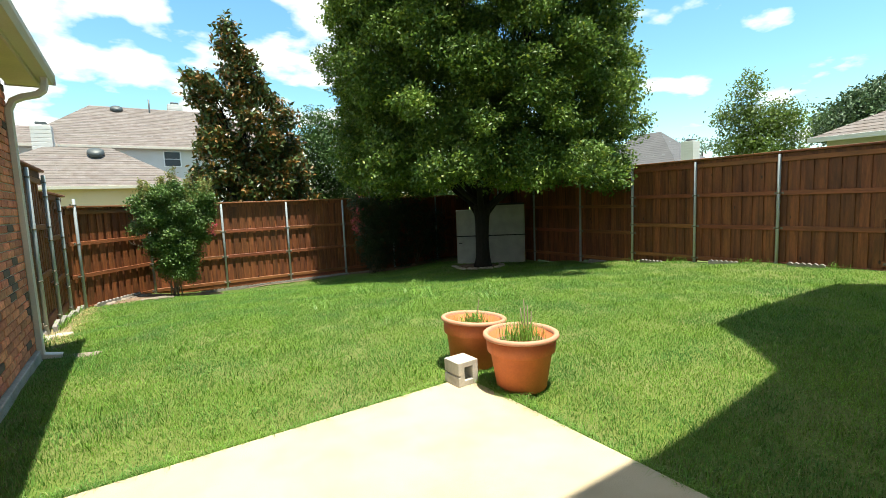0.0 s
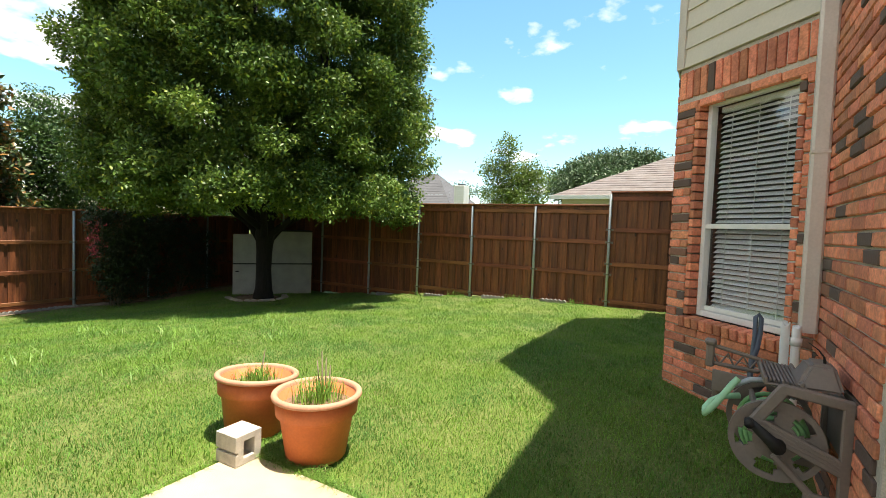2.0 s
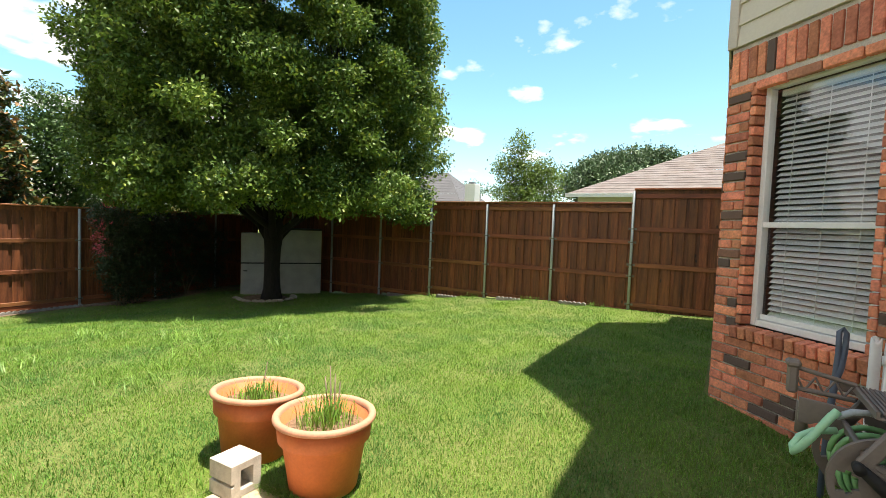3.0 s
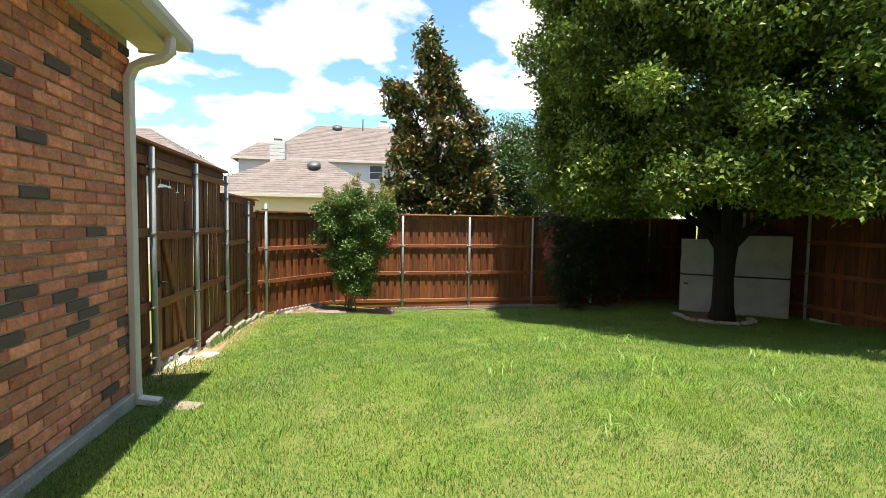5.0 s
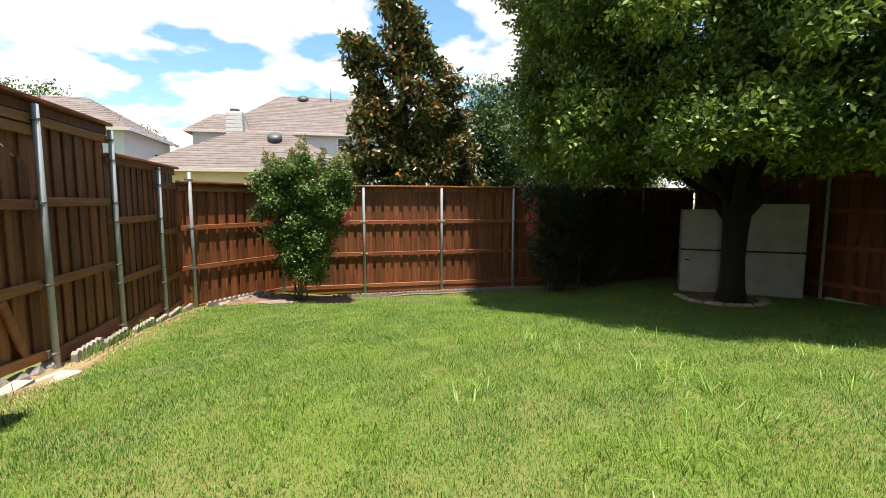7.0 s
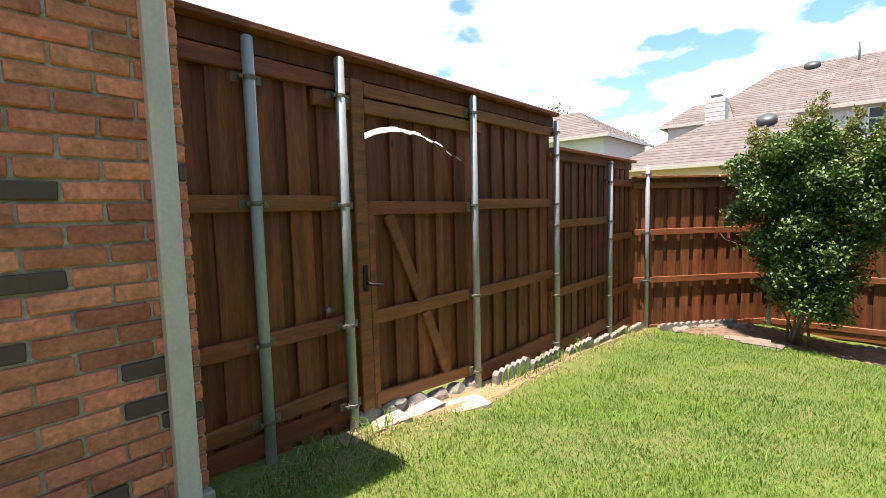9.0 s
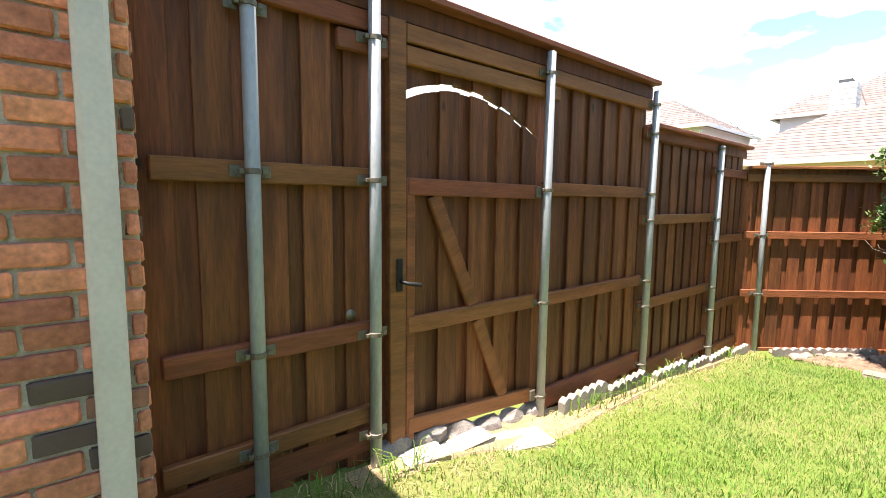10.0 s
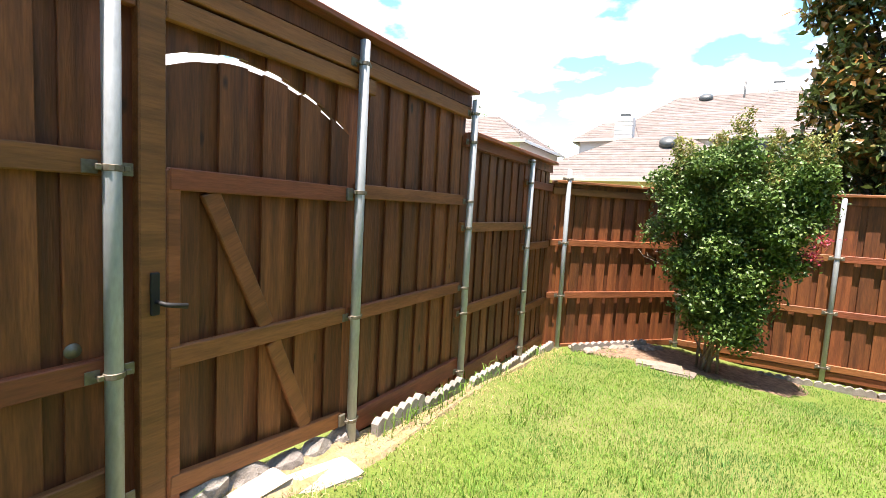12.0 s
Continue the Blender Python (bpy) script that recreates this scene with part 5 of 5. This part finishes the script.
solo("straw", blades(int(k.sum()), 42, (sx_[k], sy_[k]), 0.05, 0.006, 1.6, mat("dry_straw", (0.42, 0.34, 0.15), 0.8, vary=0.3, island=0.3, bump=0, trans=0.2), "straw"), label="sparse dry straw at the lawn edge", category="grass", kind="stuff")
r = np.random.RandomState(43)
wc_ = np.array([(-0.86, 9.5), (-0.86, 9.9), (-0.86, 10.6), (-0.86, 11.0), (-0.86, 7.75), (-0.86, 12.2), (-0.86, 9.3), (-0.88, 10.2), (10.8, 6.2), (10.8, 4.6), (10.8, 7.4), (10.8, 3.2), (-0.84, 7.3)])
wx2 = (wc_[:, :1] + r.normal(0, 0.05, (13, 40))).ravel()
wy2 = (wc_[:, 1:] + r.normal(0, 0.13, (13, 40))).ravel()
solo("weeds", blades(len(wx2), 44, (wx2, wy2), 0.17, 0.007, 1.1, M_weed, "weeds"), label="thin green weeds at the foot of the fence", category="weed", kind="stuff")

# ---- the upright grey box in the far corner ----
box_a, box_b = Vector((8.85, 12.42, 0)), Vector((10.62, 11.10, 0))
dirn = box_b - box_a
bl = dirn.length
zb = min(g(box_a.x, box_a.y), g(box_b.x, box_b.y)) + 0.005
spa = thing("storage_cabinet", pose(box_a.x, box_a.y, zb, 0, 0, math.degrees(math.atan2(dirn.y, dirn.x))), "weathered light grey upright storage box with dark strap", "storage box")


def rounded(sx, sy, sz, rad, c, material):
    bm = box_bm(sx, sy, sz, 0, c)
    bmesh.ops.bevel(bm, geom=[e for e in bm.edges if abs((e.verts[0].co - e.verts[1].co).z) > 0.5], offset=rad, segments=4, affect="EDGES")
    return from_bm("panel", bm, material)


part("left_panel", rounded(0.72, 0.80, 1.74, 0.05, (0.36, 0.42, 0.87), M_spa), spa)
part("right_panel", rounded(bl - 0.74, 0.80, 1.86, 0.07, (0.73 + (bl - 0.74) / 2, 0.42, 0.93), M_spa), spa)
part("strap", box(round(bl + 0.01, 3), 0.81, 0.035, M_black, 0.004), spa, at(bl / 2, 0.415, 0.90), "black strap")
part("top_edge", box(round(bl - 0.76, 3), 0.78, 0.05, M_black, 0.01), spa, at(0.74 + (bl - 0.76) / 2, 0.43, 1.885), "dark rubber top edge")
part("latch", box(0.10, 0.012, 0.03, M_black, 0.004), spa, at(0.12, 0.012, 0.68))

# ---- hose reel on the side wall ----
reel = thing("hose_reel", None, "taupe plastic wall hose reel with coiled green hose", "hose reel")
RX, RY, RZ = 3.30, 0.285, 0.600


def wheel_bm(x, rad, t):
    """A reel flange with five oval slots, axis along x."""
    bm = bmesh.new()
    seg = 60
    radii = (0.012, rad * 0.30, rad * 0.48, rad * 0.60, rad * 0.72, rad * 0.86, rad)
    rise = (0.006, 0.006, 0.0, 0.0, 0.0, 0.004, 0.006)
    rings = [[bm.verts.new((x - dx, RY + rr * math.cos(2 * math.pi * i / seg), RZ + rr * math.sin(2 * math.pi * i / seg))) for i in range(seg)] for rr, dx in zip(radii, rise)]
    for q in range(len(radii) - 1):
        for i in range(seg):
            k = (i + 4) % 12
            if (q == 3 and k < 7) or (q == 2 and 1 <= k < 6) or (q == 4 and 1 <= k < 6):
                continue
            bm.faces.new((rings[q][i], rings[q][(i + 1) % seg], rings[q + 1][(i + 1) % seg], rings[q + 1][i]))
    loose = [v for v in bm.verts if not v.link_faces]
    bmesh.ops.delete(bm, geom=loose, context="VERTS")
    bmesh.ops.solidify(bm, geom=bm.faces[:], thickness=t * 0.7)
    bmesh.ops.recalc_face_normals(bm, faces=bm.faces)
    return bm


part("flange", from_bm("flange", wheel_bm(RX, 0.205, 0.028), M_tan), reel)
part("flange", from_bm("flange", wheel_bm(RX + 0.36, 0.205, 0.028), M_tan), reel)
part("drum", from_bm("drum", tube_bm([(RX, RY, RZ), (RX + 0.36, RY, RZ)], 0.085, 24), M_tan, False), reel)
for k in range(9):
    rr = 0.10 + 0.022 * (k % 3)
    xx = RX + 0.045 + 0.034 * k
    pts = [(xx, RY + rr * math.cos(2 * math.pi * i / 28), RZ + rr * math.sin(2 * math.pi * i / 28)) for i in range(29)]
    part("hose_coil", from_bm("hose_coil", tube_bm(pts, 0.013, 8), M_hose, True), reel, label="green hose coil")


def bar(name, p0, p1, w, t):
    """A flat moulded bar in the y-z plane between two points."""
    a, b = Vector(p0), Vector(p1)
    d = b - a
    me = box(t, round(d.length, 3), w, M_tan, 0.008)
    part(name, me, reel, pose((a.x + b.x) / 2, (a.y + b.y) / 2, (a.z + b.z) / 2, math.degrees(math.atan2(d.z, d.y)), 0, 0))


for xx in (RX - 0.040, RX + 0.40):
    bar("side_frame", (xx, 0.020, 0.36), (xx, 0.020, 0.872), 0.050, 0.036)
    bar("side_frame", (xx, 0.000, 0.848), (xx, 0.285, 0.882), 0.052, 0.034)
    bar("side_frame", (xx, 0.262, 0.892), (xx, 0.385, 0.690), 0.055, 0.032)
    bar("side_frame", (xx - 0.003, 0.010, 0.535), (xx - 0.003, 0.390, 0.690), 0.078, 0.030)
    bar("side_frame", (xx, 0.300, 0.545), (xx, 0.130, 0.375), 0.036, 0.028)
    bar("foot", (xx, 0.000, 0.370), (xx, 0.170, 0.378), 0.045, 0.034)
for k in range(3):
    part("rib", box(0.006, 0.34, 0.006, M_tan, 0.002), reel, pose(RX - 0.058, 0.20, 0.600 + 0.018 * k, math.degrees(math.atan2(0.155, 0.38)), 0, 0))
# ribbed tray and the tapered cover
for k in range(8):
    part("tray_slat", box(0.40, 0.010, 0.014, M_tan, 0.003), reel, at(RX + 0.18, 0.205 + 0.017 * k, 0.905 + 0.001 * k))
part("tray", box(0.42, 0.17, 0.012, M_tan, 0.004), reel, at(RX + 0.18, 0.26, 0.892))
for y in (0.195, 0.345):
    part("tray_lip", box(0.42, 0.016, 0.035, M_tan, 0.004), reel, at(RX + 0.18, y, 0.905))
cover = bmesh.new()
lo_ = [cover.verts.new((x, y, 0.885)) for x, y in ((RX - 0.02, 0.03), (RX + 0.24, 0.03), (RX + 0.24, 0.225), (RX - 0.02, 0.225))]
hi_ = [cover.verts.new((x, y, 1.010)) for x, y in ((RX + 0.03, 0.065), (RX + 0.19, 0.065), (RX + 0.19, 0.165), (RX + 0.03, 0.165))]
cover.faces.new(list(reversed(lo_))), cover.faces.new(hi_)
for q in range(4):
    cover.faces.new((lo_[q], lo_[(q + 1) % 4], hi_[(q + 1) % 4], hi_[q]))
bmesh.ops.recalc_face_normals(cover, faces=cover.faces)
bmesh.ops.bevel(cover, geom=cover.edges[:], offset=0.016, segments=3, affect="EDGES")
part("housing", from_bm("housing", cover, M_tan), reel)
part("cable", from_bm("cable", tube_bm([(RX + 0.08, 0.10, 1.00), (RX + 0.08, 0.105, 1.04), (RX + 0.07, 0.13, 1.075), (RX + 0.05, 0.175, 1.11)], [0.008, 0.005, 0.003, 0.002], 6), M_black, True), reel, label="short black cable")
# the guide arm reaching out over the lawn
XA = RX + 0.34
bar("guide_arm", (XA, 0.34, 0.925), (XA, 0.585, 0.975), 0.022, 0.020)
bar("guide_arm", (XA, 0.34, 0.855), (XA, 0.585, 0.870), 0.024, 0.020)
for k in range(6):
    y0 = 0.35 + 0.038 * k
    bar("lattice", (XA, y0, 0.860 if k % 2 else 0.930), (XA, y0 + 0.038, 0.940 if k % 2 else 0.865), 0.010, 0.012)
part("guide_plate", from_bm("guide_plate", prism_bm([(0.34, 0.845), (0.575, 0.865), (0.575, 0.75), (0.53, 0.745)], -0.010, 0.010, 0.003), M_tan), reel, Matrix.Translation((RX + 0.20, 0, 0)) @ Matrix(((0, 0, 1, 0), (1, 0, 0, 0), (0, 1, 0, 0), (0, 0, 0, 1))))
part("guide_post", box(0.05, 0.045, 0.14, M_tan, 0.010), reel, at(XA, 0.590, 0.915))
part("guide_cap", box(0.075, 0.062, 0.036, M_tan, 0.012), reel, at(XA, 0.590, 0.993))
part("guide_roller", from_bm("guide_roller", lathe([(0.0, 0.0), (0.026, 0.004), (0.026, 0.15), (0.0, 0.154)], 14), M_tan, True), reel, at(XA - 0.03, 0.545, 0.66))
part("front_bar", box(0.42, 0.026, 0.045, M_tan, 0.008), reel, at(RX + 0.18, 0.372, 0.72))
part("back_plate", box(0.46, 0.018, 0.30, M_tan, 0.008), reel, at(RX + 0.18, 0.010, 0.70))
crank = part("crank", from_bm("crank", tube_bm([(RX - 0.03, RY, RZ), (RX - 0.078, RY, RZ), (RX - 0.084, RY + 0.03, RZ + 0.025), (RX - 0.084, RY + 0.125, RZ + 0.105)], [0.038, 0.038, 0.028, 0.020], 14), M_black, True), reel, label="black crank handle")
part("grip", from_bm("grip", tube_bm([(RX - 0.084, RY + 0.125, RZ + 0.105), (RX - 0.140, RY + 0.125, RZ + 0.105)], [0.019, 0.022], 12), M_black, True), crank)
part("nozzle_hose", from_bm("nozzle_hose", tube_bm([(RX + 0.06, 0.455, 0.870), (RX + 0.05, 0.480, 0.840), (RX + 0.04, 0.540, 0.740), (RX + 0.04, 0.580, 0.680), (RX + 0.05, 0.600, 0.655), (RX + 0.07, 0.600, 0.675), (RX + 0.09, 0.575, 0.715), (RX + 0.12, 0.520, 0.745), (RX + 0.15, 0.44, 0.755)], [0.017, 0.017, 0.017, 0.018, 0.019, 0.018, 0.016, 0.016, 0.016], 12), M_pale_hose, True), reel, label="pale green hose end")
part("feed_hose", from_bm("feed_hose", tube_bm([(RX + 0.10, 0.455, 0.830), (RX + 0.10, 0.40, 0.866), (RX + 0.11, 0.34, 0.872), (RX + 0.12, 0.27, 0.850), (RX + 0.13, 0.20, 0.80)], 0.014, 10), M_post, True), reel, label="grey feed hose")
tool = thing("hand_tool", None, "slate-blue loop-handled garden tool leaning behind the reel", "garden tool")
part("handle", from_bm("handle", tube_bm([(4.06, 0.38, g(4.06, 0.38)), (4.10, 0.365, 0.575), (4.12, 0.35, 0.735), (4.12, 0.345, 0.825), (4.12, 0.325, 0.895), (4.12, 0.312, 0.995), (4.12, 0.310, 1.095), (4.12, 0.325, 1.120), (4.12, 0.342, 1.100), (4.12, 0.340, 0.975), (4.12, 0.345, 0.875), (4.12, 0.355, 0.775)], [0.016, 0.016, 0.018, 0.020, 0.018, 0.015, 0.014, 0.014, 0.014, 0.014, 0.014, 0.012], 10), M_blue, True), tool)
pipes = thing("plastic_pipes", None, "two white broken-topped plastic pipes standing in the bay corner", "pipe")
for px_, py_, zt_ in ((4.17, 0.175, 1.07), (4.15, 0.118, 1.05)):
    zz = g(px_, py_)
    pb = lathe([(0.026, 0), (0.026, zt_ - zz), (0.021, zt_ - zz), (0.021, zt_ - zz - 0.1)], 14)
    for v in pb.verts:
        if v.co.z > zt_ - zz - 0.01:
            v.co.z += 0.022 * math.sin(v.co.x * 170 + py_ * 90)
    part("pipe", from_bm("pipe", pb, M_white, True), pipes, at(px_, py_, zz))
part("coupling", from_bm("coupling", lathe([(0.026, 0), (0.033, 0.002), (0.033, 0.05), (0.026, 0.052)], 14), M_white, True), pipes, at(4.15, 0.118, 0.94))


# ---- far houses ----
def hip(x0, x1, y0, y1, ze, zr, rx0, rx1, ry0, ry1, over=0.35):
    """A hip roof over a footprint, with a ridge from (rx0, ry0) to (rx1, ry1), made of overlapping shingle courses."""
    bm = bmesh.new()
    e = [Vector(p) for p in ((x0 - over, y0 - over, ze), (x1 + over, y0 - over, ze), (x1 + over, y1 + over, ze), (x0 - over, y1 + over, ze))]
    a, b = Vector((rx0, ry0, zr)), Vector((rx1, ry1, zr))
    along_x = abs(rx1 - rx0) >= abs(ry1 - ry0)
    if along_x:
        sides = ((e[0], e[1], b, a), (e[2], e[3], a, b), (e[1], e[2], b, b), (e[3], e[0], a, a))
    else:
        sides = ((e[1], e[2], b, a), (e[3], e[0], a, b), (e[0], e[1], a, a), (e[2], e[3], b, b))
    for p, q, s, t in sides:
        n = max(4, int(((p + q) / 2 - (s + t) / 2).length / 0.24))
        nrm = (q - p).cross(t - p).normalized()
        for k in range(n):
            f0, f1 = k / n, (k + 1) / n
            lo0, lo1, hi0, hi1 = p.lerp(t, f0), q.lerp(s, f0), p.lerp(t, f1), q.lerp(s, f1)
            m = max(1, int((lo1 - lo0).length / 0.9))
            for j in range(m):
                u0, u1 = j / m, (j + 1) / m
                lift = nrm * 0.010
                bm.faces.new([bm.verts.new(v) for v in (lo0.lerp(lo1, u0) + lift, lo0.lerp(lo1, u1) + lift, hi0.lerp(hi1, u1), hi0.lerp(hi1, u0))])
    vs = [bm.verts.new(v - Vector((0, 0, 0.02))) for v in e]
    bm.faces.new(list(reversed(vs)))
    return bm


def block_house(house, x0, x1, y0, y1, z0, ze, zr, ridge, wall_mat, roof_mat, over=0.35):
    part("wall", box(x1 - x0, y1 - y0, ze - z0 - 0.02, wall_mat, 0), house, at((x0 + x1) / 2, (y0 + y1) / 2, (ze + z0) / 2 - 0.01))
    part("roof", from_bm("roof", hip(x0, x1, y0, y1, ze, zr, *ridge, over), roof_mat), house)
    part("fascia", box(x1 - x0 + 2 * over + 0.04, 0.04, 0.14, M_trim, 0.004), house, at((x0 + x1) / 2, y0 - over - 0.01, ze - 0.05))
    part("side_fascia", box(0.04, y1 - y0 + 2 * over + 0.04, 0.14, M_white, 0.004), house, at(x1 + over + 0.01, (y0 + y1) / 2, ze - 0.05))
    part("side_fascia", box(0.04, y1 - y0 + 2 * over + 0.04, 0.14, M_white, 0.004), house, at(x0 - over - 0.01, (y0 + y1) / 2, ze - 0.05))


def chimney(house, x, y, z0, z1, w, d):
    c = part("chimney", box(w, d, z1 - z0, M_housew, 0.01), house, at(x, y, (z0 + z1) / 2), "white siding chimney")
    for k in range(int((z1 - z0) / 0.2)):
        part("lap_board", box(w + 0.03, d + 0.03, 0.17, M_housew, 0.006), c, at(0, 0, -(z1 - z0) / 2 + 0.1 + 0.2 * k))
    part("chimney_cap", box(w * 0.55, d * 0.55, 0.16, M_vent, 0.02), c, at(0, 0, (z1 - z0) / 2 + 0.09))


def roof_vent(house, x, y, z, tilt):
    part("roof_vent", from_bm("roof_vent", lathe([(0.0, 0.30), (0.22, 0.29), (0.34, 0.22), (0.36, 0.10), (0.30, 0.0)][::-1], 20), M_vent, True), house, pose(x, y, z, tilt, 0, 0), "dark domed roof vent")


house_a = thing("far_house", None, "two-storey pale house with brown shingle roofs", "house")
block_house(house_a, -6.5, 2.55, 26.4, 32.6, -1.0, 2.80, 4.85, (-3.1, -0.45, 29.3, 29.3), M_peach, M_shingle)
block_house(house_a, -4.6, 9.0, 33.2, 43.0, -1.0, 5.40, 8.55, (-1.6, 6.0, 38.1, 38.1), M_housew, M_shingle)
block_house(house_a, -5.9, -3.2, 32.9, 39.0, -1.0, 5.36, 6.55, (-5.0, -3.4, 34.4, 34.4), M_housew, M_shingle)
chimney(house_a, -3.25, 30.8, 3.8, 6.05, 0.78, 0.8)
chimney(house_a, 3.25, 38.6, 7.2, 9.0, 0.9, 0.9)
roof_vent(house_a, -1.08, 28.6, 4.42, 35), roof_vent(house_a, -0.16, 37.6, 8.2, 30)
part("vent_pipe", from_bm("vent_pipe", lathe([(0.05, 0), (0.05, 0.9), (0.0, 0.9)], 10), M_vent, True), house_a, at(1.67, 37.5, 8.15))
wn_ = part("window", box(0.95, 0.05, 0.95, M_white, 0.01), house_a, at(2.45, 33.18, 4.72))
part("pane", box(0.82, 0.02, 0.40, M_vent, 0), wn_, at(0, -0.025, 0.22))
part("pane", box(0.82, 0.02, 0.40, M_vent, 0), wn_, at(0, -0.025, -0.22))

house_b = thing("far_house", None, "white two-storey house with grey-brown hip roof", "house")
block_house(house_b, -18.0, -7.3, 27.6, 33.6, -1.0, 4.60, 6.45, (-15.2, -9.9, 30.6, 30.6), M_housew, M_shingle)
wb_ = part("window", box(0.05, 0.7, 1.2, M_white, 0.01), house_b, at(-7.28, 31.4, 3.3))
part("pane", box(0.02, 0.56, 1.06, M_vent, 0), wb_, at(0.025, 0, 0))
part("vent_pipe", from_bm("vent_pipe", lathe([(0.05, 0), (0.05, 0.5), (0.0, 0.5)], 10), M_vent, True), house_b, at(-11.6, 30.0, 6.1))
roof_vent(house_b, -12.6, 29.8, 5.9, 30)

house_c = thing("far_house", None, "grey-roofed house with white chimney beyond the fence", "house")
block_house(house_c, 36.0, 44.0, 20.3, 31.0, -1.2, 2.6, 6.9, (40.0, 40.0, 24.5, 27.0), M_housew, M_grey)
block_house(house_c, 38.0, 44.0, 15.5, 20.0, -1.2, 2.6, 4.7, (41.0, 41.0, 17.4, 18.2), M_housew, M_grey)
chimney(house_c, 35.2, 19.2, -1.2, 5.2, 0.9, 0.9)
house_d = thing("far_house", None, "house with light brown shingle roof beside the long fence", "house")
block_house(house_d, 17.8, 27.0, -7.0, 5.6, -1.0, 2.95, 5.3, (22.2, 22.2, -3.0, 1.2), M_housew, M_shingle)
house_e = thing("far_house", None, "low tan house half hidden behind the back trees", "house")
block_house(house_e, 9.5, 18.0, 25.0, 33.0, -1.0, 2.2, 4.0, (12.5, 15.0, 29.0, 29.0), M_peach, M_shingle)
